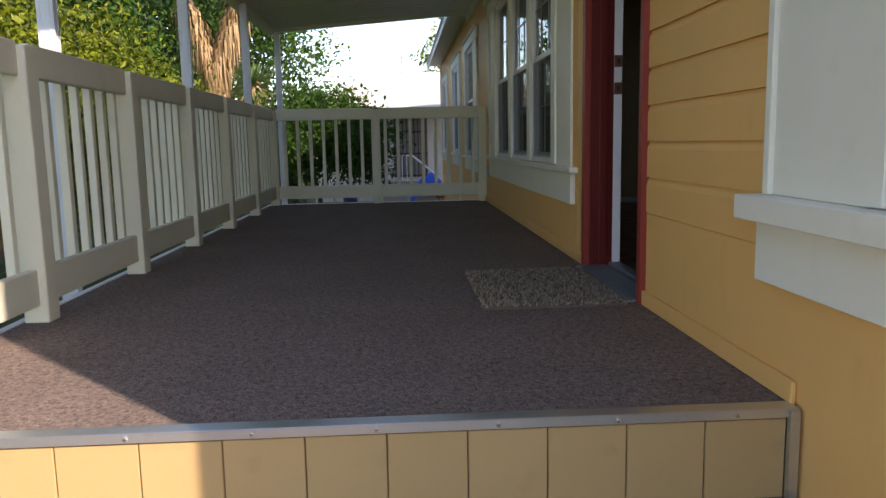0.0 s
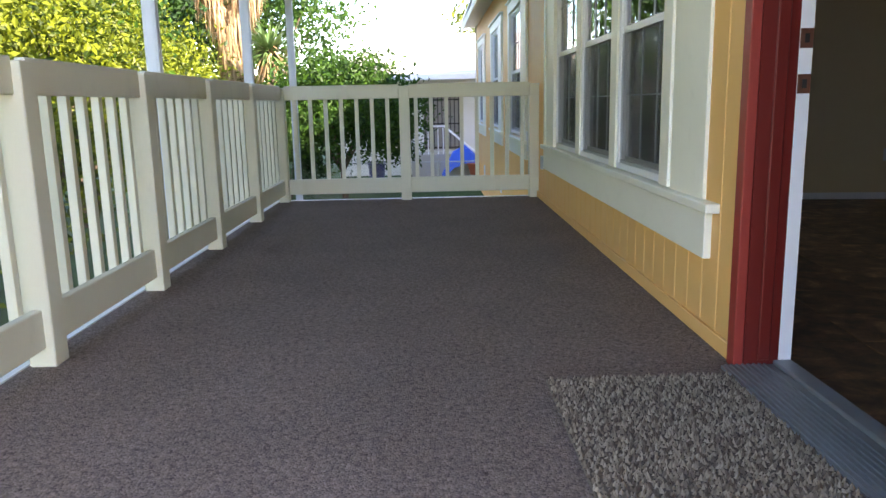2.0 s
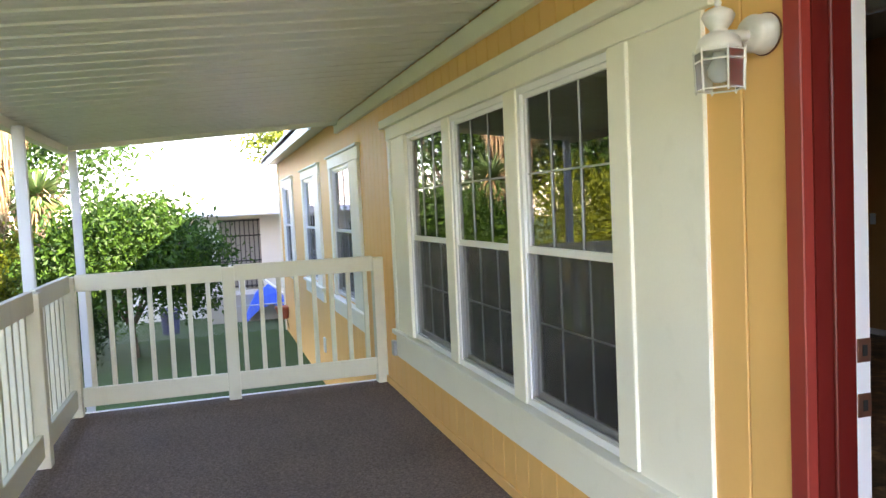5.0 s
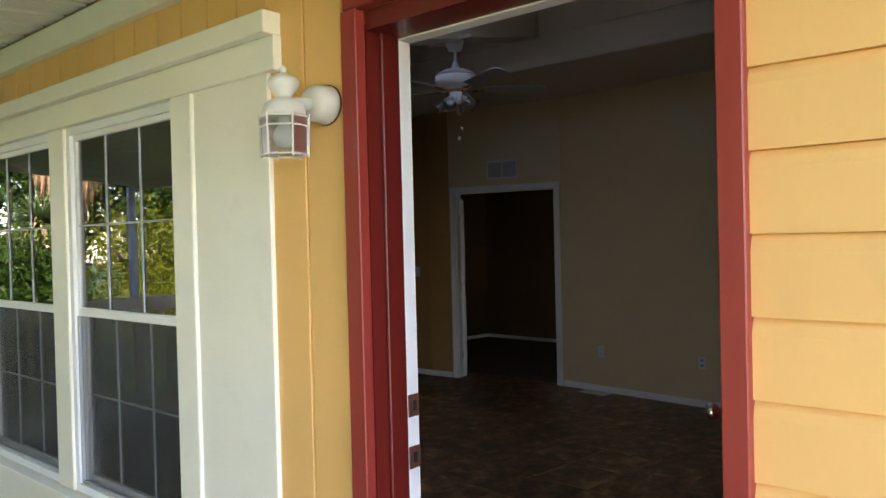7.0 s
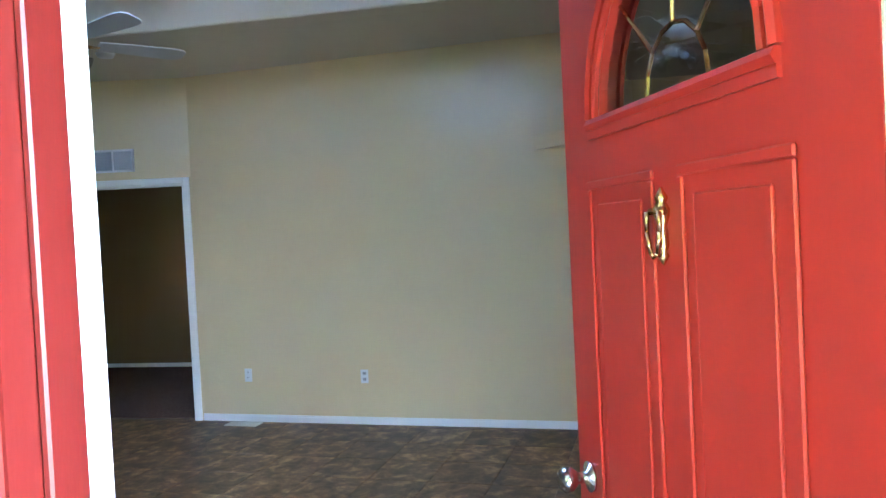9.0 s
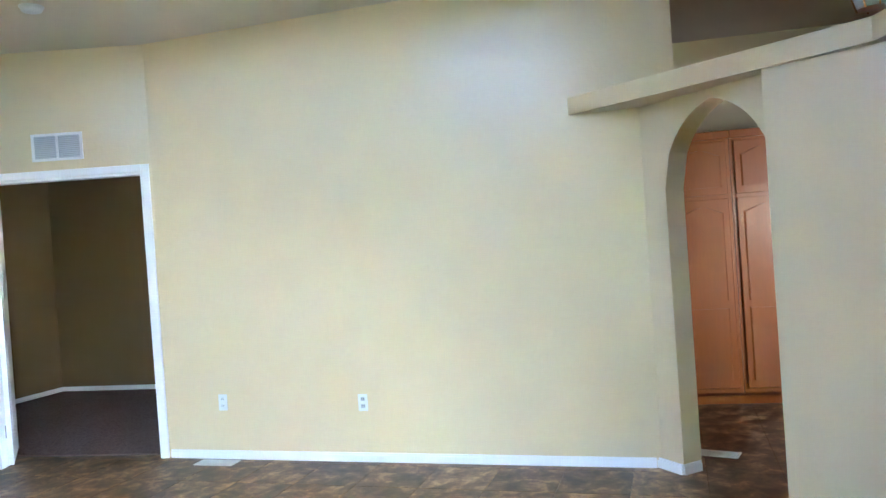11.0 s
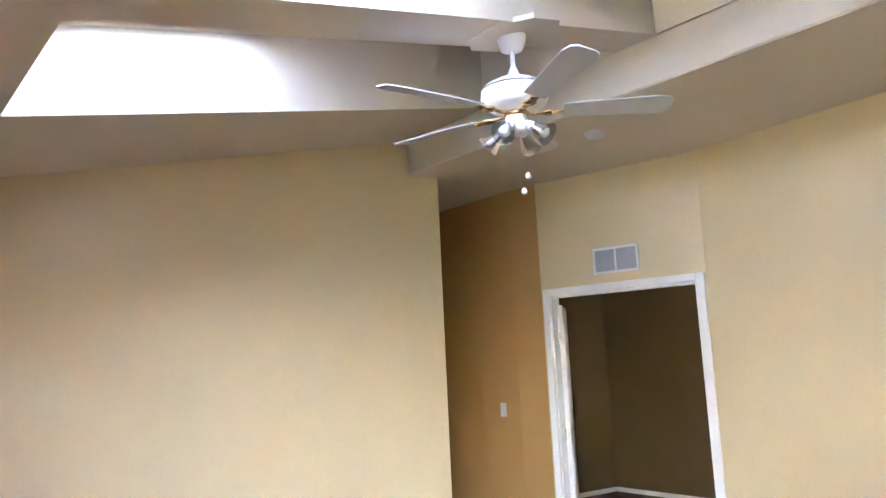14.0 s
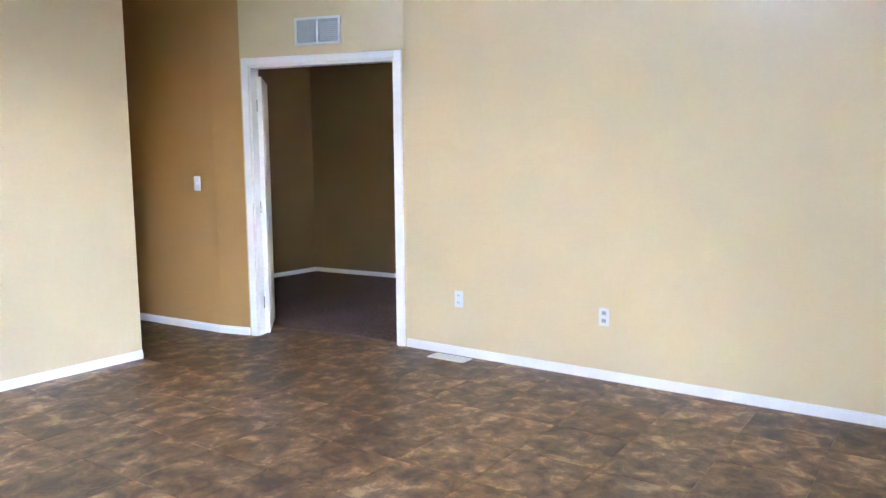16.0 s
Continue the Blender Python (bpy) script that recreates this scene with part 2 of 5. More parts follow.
LAMPWHITE = material("weathered_white_lamp_enamel", (0.66, 0.64, 0.58), 0.4, var=0.06, dirt=0.25)
FROST = material("frosted_lamp_glass", (0.7, 0.72, 0.72), 0.25, var=0.02)
PLASTIC = material("white_plastic", (0.72, 0.74, 0.78), 0.35, var=0.02, bump=0)
DARK = material("dark_slot", (0.02, 0.02, 0.02), 0.6, var=0.02, bump=0)
VENTGREY = material("grey_vent_metal", (0.42, 0.43, 0.46), 0.5, var=0.02)
BLADEGREY = material("pale_grey_fan_blade", (0.5, 0.51, 0.54), 0.45, var=0.04, grain=0.03, bump=0.1)
VENTSLAT = material("pale_grey_vent_slat", (0.55, 0.57, 0.62), 0.5, var=0.02, bump=0)
GRASS = material("grass_ground", (0.032, 0.08, 0.011), 0.9, var=0.35, var_scale=2.5, grain=0.3, grain_scale=60, bump=1.0, bump_dist=0.03, bump_scale=45)
SOIL = material("dark_gravel", (0.09, 0.075, 0.06), 0.95, var=0.3, grain=0.3, bump=1.0, bump_dist=0.02, bump_scale=50)
STUCCO = material("white_stucco", (0.8, 0.79, 0.76), 0.8, var=0.04, grain=0.03, bump=0.3)
ROOFWHITE = material("pale_roof_sheet", (0.62, 0.57, 0.5), 0.7, var=0.08, grain=0.05, bump=0.3)
CONC = material("pale_concrete", (0.45, 0.43, 0.4), 0.85, var=0.12, grain=0.06, bump=0.3)
SKYPANE = leaf_mat("frosted_skylight_acrylic", (0.2, 0.25, 0.31), (0.2, 0.25, 0.31), 0.3, 0.9)
CHAIN = material("galvanised_wire", (0.45, 0.47, 0.48), 0.4, 0.7)
BLUE = material("blue_tarp", (0.01, 0.1, 0.6), 0.5, var=0.15, bump=0.4)
DARKBLUE = material("dark_blue_plastic", (0.01, 0.02, 0.12), 0.4, var=0.05)
CLAY = material("terracotta", (0.4, 0.1, 0.05), 0.7, var=0.08)
BARK = material("grey_brown_bark", (0.14, 0.1, 0.07), 0.9, var=0.3, grain=0.2, bump=1.0, bump_dist=0.02, stretch=(1, 1, 0.3))
STRAW = leaf_mat("dead_palm_fronds", (0.2, 0.12, 0.055), (0.5, 0.35, 0.19), 0.8, 0.15)
LEAF_MID = leaf_mat("green_leaves", (0.012, 0.042, 0.006), (0.06, 0.135, 0.014))
LEAF_DARK = leaf_mat("dark_green_leaves", (0.008, 0.026, 0.006), (0.03, 0.075, 0.013))
LEAF_YEL = leaf_mat("yellow_green_leaves", (0.025, 0.05, 0.005), (0.23, 0.27, 0.018))
LEAF_GREY = leaf_mat("grey_green_leaves", (0.08, 0.09, 0.03), (0.25, 0.25, 0.1))
YUCCA = leaf_mat("yucca_blades", (0.06, 0.13, 0.04), (0.2, 0.28, 0.09), 0.4, 0.2)
IRON = material("dark_wrought_iron", (0.03, 0.03, 0.03), 0.5, 0.5)
RUST = material("worn_bronze_hinge", (0.2, 0.09, 0.06), 0.4, 0.6)

# ---- mesh helpers ----


def add_box(bm, x0, x1, y0, y1, z0, z1, bevel=0.0, m=None):
    vs = [bm.verts.new((x, y, z)) for z in (z0, z1) for x, y in ((x0, y0), (x1, y0), (x1, y1), (x0, y1))]
    fs = [bm.faces.new([vs[i] for i in q]) for q in ((3, 2, 1, 0), (4, 5, 6, 7), (0, 1, 5, 4), (1, 2, 6, 5), (2, 3, 7, 6), (3, 0, 4, 7))]
    if bevel:
        es = list({e for f in fs for e in f.edges})
        r = bmesh.ops.bevel(bm, geom=es, offset=bevel, segments=1, affect="EDGES")
        vs = list({v for f in r["faces"] for v in f.verts} | {v for v in vs if v.is_valid})
    if m is not None:
        bmesh.ops.transform(bm, matrix=m, verts=[v for v in vs if v.is_valid])
    return vs


def box(*a, bevel=0.0, m=None):
    bm = bmesh.new()
    add_box(bm, *a, bevel=bevel, m=m)
    return bm


def cyl(bm, p0, p1, r0, r1=None, seg=12, caps=True):
    """A tapered rod from p0 to p1."""
    r1 = r0 if r1 is None else r1
    p0, p1 = Vector(p0), Vector(p1)
    q = (p1 - p0).to_track_quat("Z", "Y")
    ring = []
    for p, r in ((p0, r0), (p1, r1)):
        ring.append([bm.verts.new(p + q @ Vector((r * math.cos(2 * math.pi * i / seg), r * math.sin(2 * math.pi * i / seg), 0))) for i in range(seg)])
    for i in range(seg):
        bm.faces.new((ring[0][i], ring[0][(i + 1) % seg], ring[1][(i + 1) % seg], ring[1][i]))
    if caps:
        bm.faces.new(ring[0][::-1])
        bm.faces.new(ring[1])
    return bm


def lathe(bm, profile, seg=20, at=(0, 0, 0), m=None):
    """Turns (radius, z) pairs round the z axis."""
    rows, vs = [], []
    for r, z in profile:
        row = [bm.verts.new((at[0] + r * math.cos(2 * math.pi * i / seg), at[1] + r * math.sin(2 * math.pi * i / seg), at[2] + z)) for i in range(seg)]
        rows.append(row)
        vs += row
    for a, b in zip(rows, rows[1:]):
        for i in range(seg):
            bm.faces.new((a[i], a[(i + 1) % seg], b[(i + 1) % seg], b[i]))
    bm.faces.new(rows[0][::-1])
    bm.faces.new(rows[-1])
    if m is not None:
        bmesh.ops.transform(bm, matrix=m, verts=vs)
    return bm


def finish(bm, name, mat, smooth=False):
    me = bpy.data.meshes.new(name)
    bmesh.ops.recalc_face_normals(bm, faces=bm.faces)
    bm.to_mesh(me)
    bm.free()
    if mat:
        me.materials.append(mat)
    if smooth:
        me.shade_smooth()
    return me


def part(name, bm, mat, parent=None, label="", smooth=False, kind=""):
    ob = new(name, finish(bm, name, mat, smooth))
    ob.parent = parent
    return tagged(ob, label, kind=kind)


def thing(name, label, category, group="", at=(0, 0, 0), rz=0.0):
    ob = new(name)
    ob.matrix_world = pose(*at, 0, 0, rz)
    return tagged(ob, label, category, group)


def struct(name, bm, mat, label=""):
    return tagged(new(name, finish(bm, name, mat)), label, kind="structure")


def shared(name, me, parent, loc=(0, 0, 0), rz=0.0):
    ob = new(name, me)
    ob.parent = parent
    ob.location, ob.rotation_euler = loc, (0, 0, rz)
    return ob


def wall_line(bm, p0, p1, z0, z1, t=0.1, z1b=None):
    """A wall that stands on the line p0-p1, with its thickness to the left of the way; its top may slope to z1b."""
    a, b = Vector((*p0, 0)), Vector((*p1, 0))
    d = (b - a).normalized()
    nrm = Vector((-d.y, d.x, 0)) * t
    z1b = z1 if z1b is None else z1b
    lo = [bm.verts.new(v + Vector((0, 0, z0))) for v in (a, b, b + nrm, a + nrm)]
    hi = [bm.verts.new(v + Vector((0, 0, z))) for v, z in ((a, z1), (b, z1b), (b + nrm, z1b), (a + nrm, z1))]
    for q in ((0, 1, 2, 3),):
        bm.faces.new([lo[i] for i in q][::-1])
        bm.faces.new([hi[i] for i in q])
    for i in range(4):
        j = (i + 1) % 4
        bm.faces.new((lo[i], lo[j], hi[j], hi[i]))


def on_line(p0, p1, s, off=0.0):
    """The point s metres along p0-p1, off to its left."""
    a, b = Vector(p0), Vector(p1)
    d = (b - a).normalized()
    return a + d * s + Vector((-d.y, d.x)) * off


GROUND, FLOOR = -0.9, -0.04

# ---- ground ----


def ground():
    bm = bmesh.new()
    n, size = 60, 120.0
    add = [[None] * (n + 1) for _ in range(n + 1)]
    for i in range(n + 1):
        for j in range(n + 1):
            u, v = 2 * i / n - 1, 2 * j / n - 1
            x, y = size * u * abs(u) ** 1.6 - 2, size * v * abs(v) ** 1.6 + 12
            far = max(0, math.hypot(x, y - 10) - 12)
            add[i][j] = bm.verts.new((x, y, GROUND + 0.03 * noise.noise(Vector((x * 0.5, y * 0.5, 0))) - 0.004 * far))
    for i in range(n):
        for j in range(n):
            bm.faces.new((add[i][j], add[i + 1][j], add[i + 1][j + 1], add[i][j + 1]))
    struct("ground", bm, GRASS, "mown green lawn")
    struct("gravel_path", box(-3.6, -0.3, 3.0, 10.6, GROUND - 0.05, GROUND + 0.05), SOIL, "dark gravel strip under the porch edge")


ground()

# ---- the house shell ----
Y0, Y1, XB = 2.2, 20.1, 8.36
WIN = (6.83, 9.78, 0.53, 2.02)      # porch window opening: y0 y1 z0 z1
DOOR = (5.045, 5.955, -0.04, 2.075)  # front door opening
WIN_NEAR = (2.48, 3.49, 0.52, 2.02)
FAR_WINS = ((11.95, 13.27), (14.67, 16.0), (17.9, 19.2))
BED_WIN = (9.15, 10.15, 0.75, 1.95)


def grid_wall(bm, x0, x1, y0, y1, z0, z1, holes):
    """A wall along y, cut by the openings (y0, y1, z0, z1)."""
    ys = sorted({y0, y1, *[h[0] for h in holes], *[h[1] for h in holes]})
    for a, b in zip(ys, ys[1:]):
        hs = sorted([h for h in holes if h[0] <= a and h[1] >= b], key=lambda h: h[2])
        z = z0
        for h in hs:
            if h[2] > z:
                add_box(bm, x0, x1, a, b, z, h[2])
            z = h[3]
        if z < z1:
            add_box(bm, x0, x1, a, b, z, z1)


def ceil_z(x):
    return 2.41 + 0.2 * x


HOLES = [WIN, DOOR, WIN_NEAR] + [(a, b, 0.5, 2.0) for a, b in FAR_WINS]


def shell():
    bm = bmesh.new()
    grid_wall(bm, 0.027, 0.148, Y0, Y1, GROUND - 0.2, 2.52, HOLES)
    struct("wall_front", bm, WALL, "cream painted inner face of the front wall")
    bm = bmesh.new()
    add_box(bm, 0.148, XB, Y0, Y0 + 0.12, GROUND - 0.2, 3.3)
    add_box(bm, 0.148, XB, Y1 - 0.12, Y1, GROUND - 0.2, 3.3)
    struct("wall_gable", bm, YELLOW)
    # Unseen board, added to keep sun from over the roof off the railing.
    struct("eave_sun_blocker", box(-0.78, -0.325, Y0 - 0.3, 4.28, 2.535, 2.58), CREAM, "unseen cream board that blocks sun above the landing")
    bm = bmesh.new()
    grid_wall(bm, XB - 0.12, XB, Y0 + 0.12, Y1 - 0.12, GROUND - 0.2, 2.93, [(9.1, 10.2, 0.7, 2.0)])
    struct("wall_back", bm, YELLOW)
    # house roof with the skylight shafts left open
    bm = bmesh.new()
    top = lambda x: ceil_z(x) + 0.62 if x < 4.6 else ceil_z(4.6) + 0.62 - 0.165 * (x - 4.6)
    xs = [-0.32, SKY_X[0], SKY_X[1], 4.6, XB + 0.3]
    ys = [Y0 - 0.3, NEARWELL[0] + 0.1, NEARWELL[1] - 0.05, FARWELL[0] + 0.05, FARWELL[1] - 0.1, Y1 + 0.3]
    for i in range(4):
        for j in range(5):
            if i == 1 and j in (1, 3):
                continue
            a, b = xs[i], xs[i + 1]
            za, zb = top(a), top(b)
            if i == 0:
                za = 2.56
            q = [bm.verts.new(p) for p in ((a, ys[j], za), (b, ys[j], zb), (b, ys[j + 1], zb), (a, ys[j + 1], za))]
            r = [bm.verts.new(v.co - Vector((0, 0, 0.06))) for v in q]
            bm.faces.new(q)
            bm.faces.new(r[::-1])
            for k in range(4):
                bm.faces.new((q[k], r[k], r[(k + 1) % 4], q[(k + 1) % 4]))
    struct("roof", bm, ROOFWHITE, "low pitched house roof")


SKY_X = (1.35, 2.25)
WELL_X = (1.22, 3.97)
FARWELL, NEARWELL = (8.30, 9.35), (6.2, 8.02)
WELL_H = 0.42
shell()


def ceiling():
    """Sloping ceiling with two raised wells and a cross rib between them, the dropped beam and the flat part beyond."""
    bm = bmesh.new()
    t = 0.03
    xs = [0.125, WELL_X[0], WELL_X[1], 4.05]
    ys = [Y0 + 0.12, NEARWELL[0], NEARWELL[1], FARWELL[0], FARWELL[1], 10.9]

    def slab(x0, x1, y0, y1, lift=0.0, th=t):
        q = [bm.verts.new((x, y, ceil_z(x) + lift)) for x, y in ((x0, y0), (x1, y0), (x1, y1), (x0, y1))]
        r = [bm.verts.new(v.co + Vector((0, 0, th))) for v in q]
        bm.faces.new(q[::-1]); bm.faces.new(r)
        for k in range(4):
            bm.faces.new((q[k], q[(k + 1) % 4], r[(k + 1) % 4], r[k]))

    for i in range(3):
        for j in range(5):
            if i == 1 and j in (1, 3):
                continue
            slab(xs[i], xs[i + 1], ys[j], ys[j + 1])
    for (w0, w1) in (NEARWELL, FARWELL):
        slab(WELL_X[0] - t, WELL_X[0], w0 - t, w1 + t, t, WELL_H)
        slab(WELL_X[1], WELL_X[1] + t, w0 - t, w1 + t, t, WELL_H)
        slab(WELL_X[0], WELL_X[1], w0 - t, w0, t, WELL_H)
        slab(WELL_X[0], WELL_X[1], w1, w1 + t, t, WELL_H)
        slab(SKY_X[1], WELL_X[1], w0, w1, WELL_H)
        slab(WELL_X[0], SKY_X[0], w0, w1, WELL_H)
        slab(SKY_X[0], SKY_X[1], w0, w0 + 0.1, WELL_H)
        slab(SKY_X[0], SKY_X[1], w1 - 0.1, w1, WELL_H)
        for x in SKY_X:
            slab(x - 0.01, x + 0.01, w0, w1, WELL_H, 0.2)
        slab(SKY_X[0], SKY_X[1], w0 + 0.08, w0 + 0.1, WELL_H, 0.2)
        slab(SKY_X[0], SKY_X[1], w1 - 0.1, w1 - 0.08, WELL_H, 0.2)
    # octagonal pad under the rib for the fan
    pad = [(3.06 + 0.22 * math.cos(math.pi / 8 + k * math.pi / 4), 8.16 + 0.22 * math.sin(math.pi / 8 + k * math.pi / 4)) for k in range(8)]
    lo = [bm.verts.new((x, y, ceil_z(x) - 0.005)) for x, y in pad]
    hi = [bm.verts.new((x, y, ceil_z(x) + 0.02)) for x, y in pad]
    bm.faces.new(lo[::-1]); bm.faces.new(hi)
    for k in range(8):
        bm.faces.new((lo[k], lo[(k + 1) % 8], hi[(k + 1) % 8], hi[k]))
    struct("ceiling", bm, CEIL, "off-white textured vaulted ceiling with raised skylight wells")
    struct("ceiling_beam", box(4.0, 4.26, Y0 + 0.12, 10.25, 2.955, 3.35, bevel=0.01), CEIL, "off-white boxed beam along the ceiling")
    struct("ceiling_flat", box(4.26, XB, Y0 + 0.12, Y1 - 0.2, 2.965, 3.03), CEIL, "flat off-white textured ceiling")
    struct("ceiling_far", box(0.125, 4.26, 10.9, Y1 - 0.12, 2.44, 2.5), CEIL)
    for w0, w1 in (NEARWELL, FARWELL):
        bm = bmesh.new()
        q = [bm.verts.new((x, y, ceil_z(x) + WELL_H + 0.17)) for x, y in ((SKY_X[0], w0 + 0.1), (SKY_X[1], w0 + 0.1), (SKY_X[1], w1 - 0.1), (SKY_X[0], w1 - 0.1))]
        bm.faces.new(q)
        struct("skylight", bm, SKYPANE, "frosted skylight pane")


ceiling()

# interior plan
A, B = (5.405, 8.725), (5.10, 5.33)
C, D, E = (5.13, 10.025), (5.09, 10.3), (5.16, 12.6)
W, WF = (4.25, 10.2), (0.125, 10.74)
N0, N1, N2, N3 = (4.34, 4.94), (4.30, 4.79), (3.94, 4.32), (0.125, 4.32)
BD0, BD1 = 0.07, 1.255      # the wide bedroom door's clear opening along A-C
HEAD = 2.045


def interior_walls():
    bm = bmesh.new()
    wall_line(bm, (5.065, 5.1), A, FLOOR, 2.99, -0.1)
    # splayed arch wall: drawn below
    struct("wall_main", bm, WALL, "long cream wall with a light orange-peel texture")
    bm = bmesh.new()
    L = (Vector(C) - Vector(A)).length
    wall_line(bm, A, on_line(A, C, BD0), FLOOR, 2.99, -0.1)
    wall_line(bm, on_line(A, C, BD0), on_line(A, C, BD1), HEAD, 2.99, -0.1)
    wall_line(bm, on_line(A, C, BD1), C, FLOOR, 2.99, -0.1)
    struct("wall_bedroom_door", bm, WALL, "cream wall with a wide cased opening")
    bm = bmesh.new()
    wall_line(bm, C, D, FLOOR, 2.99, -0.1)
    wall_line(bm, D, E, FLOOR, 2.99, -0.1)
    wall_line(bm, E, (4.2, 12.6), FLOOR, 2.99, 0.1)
    struct("wall_hall", bm, HALLWALL_TINTED, "cream hall wall, dim bounced light in its orange colour")
    bm = bmesh.new()
    wall_line(bm, WF, W, FLOOR, 2.47, 0.1, 3.28)
    wall_line(bm, (4.17, 10.3), (4.17, 12.6), FLOOR, 2.99, -0.1)
    struct("wall_end", bm, WALL, "cream end wall under the sloping ceiling")
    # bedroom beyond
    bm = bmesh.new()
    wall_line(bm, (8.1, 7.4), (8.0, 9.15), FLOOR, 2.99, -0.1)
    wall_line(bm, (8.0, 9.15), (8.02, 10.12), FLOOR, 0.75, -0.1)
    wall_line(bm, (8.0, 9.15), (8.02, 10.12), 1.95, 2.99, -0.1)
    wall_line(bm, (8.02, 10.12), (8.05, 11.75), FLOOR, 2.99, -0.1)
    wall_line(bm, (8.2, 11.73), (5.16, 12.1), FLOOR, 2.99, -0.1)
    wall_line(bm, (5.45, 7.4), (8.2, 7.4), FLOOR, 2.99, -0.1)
    struct("wall_bedroom", bm, BEDWALL_SHADED, "bedroom wall, the unlit room's shade in its dark tan colour")
    # kitchen partitions, below the plant shelf
    bm = bmesh.new()
    wall_line(bm, N1, N2, FLOOR, 2.10, 0.1)
    wall_line(bm, N2, N3, FLOOR, 2.10, 0.1)
    struct("wall_kitchen", bm, WALL, "cream partition wall under the plant shelf")
    bm = bmesh.new()
    wall_line(bm, (7.3, 2.6), (7.3, 7.4), FLOOR, 2.99, -0.1)
    struct("wall_kitchen_back", bm, WALL)


def arch_wall():
    """The splayed wall with its pointed arch, its opening cut through."""
    a, b = Vector((5.12, 5.34)), Vector((4.36, 4.72))
    d = (b - a).normalized()
    nrm = Vector((d.y, -d.x)) * -1
    if nrm.y > 0:
        nrm = -nrm
    L = (b - a).length
    s0, s1, spring, apex = 0.22, L - 0.03, 1.6, 2.05
    mid = (s0 + s1) / 2 + 0.02
    curve = []
    for k in range(17):
        u = k / 16
        s = s0 + (s1 - s0) * u
        w = abs(2 * u - 1)
        curve.append((s, spring + (apex - spring) * math.sqrt(max(0.0, 1 - ((w + 0.3) / 1.3) ** 2)) / 0.973))
    bm = bmesh.new()

    def P(s, z, o):
        q = a + d * s + nrm * o
        return bm.verts.new((q.x, q.y, z))

    top = 2.10
    front = [(P(s, z, 0), P(s, top, 0), P(s, z, 0.14), P(s, top, 0.14)) for s, z in curve]
    for f, g in zip(front, front[1:]):
        bm.faces.new((f[0], g[0], g[1], f[1]))
        bm.faces.new((f[2], f[3], g[3], g[2]))
        bm.faces.new((f[0], f[2], g[2], g[0]))
        bm.faces.new((f[1], g[1], g[3], f[3]))
    for x0, x1 in ((-0.04, s0), (s1, L + 0.02)):
        lo = [P(x0, FLOOR, 0), P(x1, FLOOR, 0), P(x1, FLOOR, 0.14), P(x0, FLOOR, 0.14)]
        hi = [P(x0, top, 0), P(x1, top, 0), P(x1, top, 0.14), P(x0, top, 0.14)]
        for k in range(4):
            bm.faces.new((lo[k], lo[(k + 1) % 4], hi[(k + 1) % 4], hi[k]))
    bmesh.ops.remove_doubles(bm, verts=bm.verts, dist=0.0005)
    struct("wall_arch", bm, WALL, "cream splayed wall with a pointed arch opening")
    # plant shelf over it
    bm = bmesh.new()
    pts = [(5.21, 5.82), (3.95, 4.42), (3.85, 4.40), (0.13, 4.40), (0.13, 4.1), (4.0, 4.1), (4.6, 4.72), (5.3, 5.05)]
    lo = [bm.verts.new((x, y, 2.101)) for x, y in pts]
    hi = [bm.verts.new((x, y, 2.205)) for x, y in pts]
    bm.faces.new(lo[::-1]); bm.faces.new(hi)
    for k in range(len(pts)):
        j = (k + 1) % len(pts)
        bm.faces.new((lo[k], lo[j], hi[j], hi[k]))
    struct("plant_shelf", bm, WALL, "deep cream ledge along the top of the partition")


interior_walls()
arch_wall()


def skirting(p0, p1, name="baseboard"):
    bm = bmesh.new()
    wall_line(bm, p0, p1, FLOOR, FLOOR + 0.046, 0.014)
    wall_line(bm, p0, p1, FLOOR + 0.046, FLOOR + 0.06, 0.008)
    struct(name, bm, WHITE, "white painted baseboard")


cas = 0.065
skirting((5.085, 5.34), A)
skirting(C, D)
skirting(D, E)
skirting(W, WF)
skirting((4.945, 5.205), (5.10, 5.33))
skirting((5.03, 5.10), (4.945, 5.205))
skirting(N2, N1)
skirting(N3, N2)
skirting((8.0, 9.15), (8.05, 11.75))
skirting((8.05, 11.748), (5.2, 12.095))

# ---- floors ----
struct("floor_slab", box(0.03, XB, Y0, Y1, -0.3, FLOOR - 0.012), GROUT, "brown grout under the tiles")
struct("bedroom_carpet", box(5.47, 8.2, 7.4, 12.2, FLOOR - 0.012, FLOOR + 0.01), BEDCARPET, "dark brown bedroom carpet")

# ---- porch deck ----
DX0, DY0, DY1 = -2.525, 3.80, 10.84


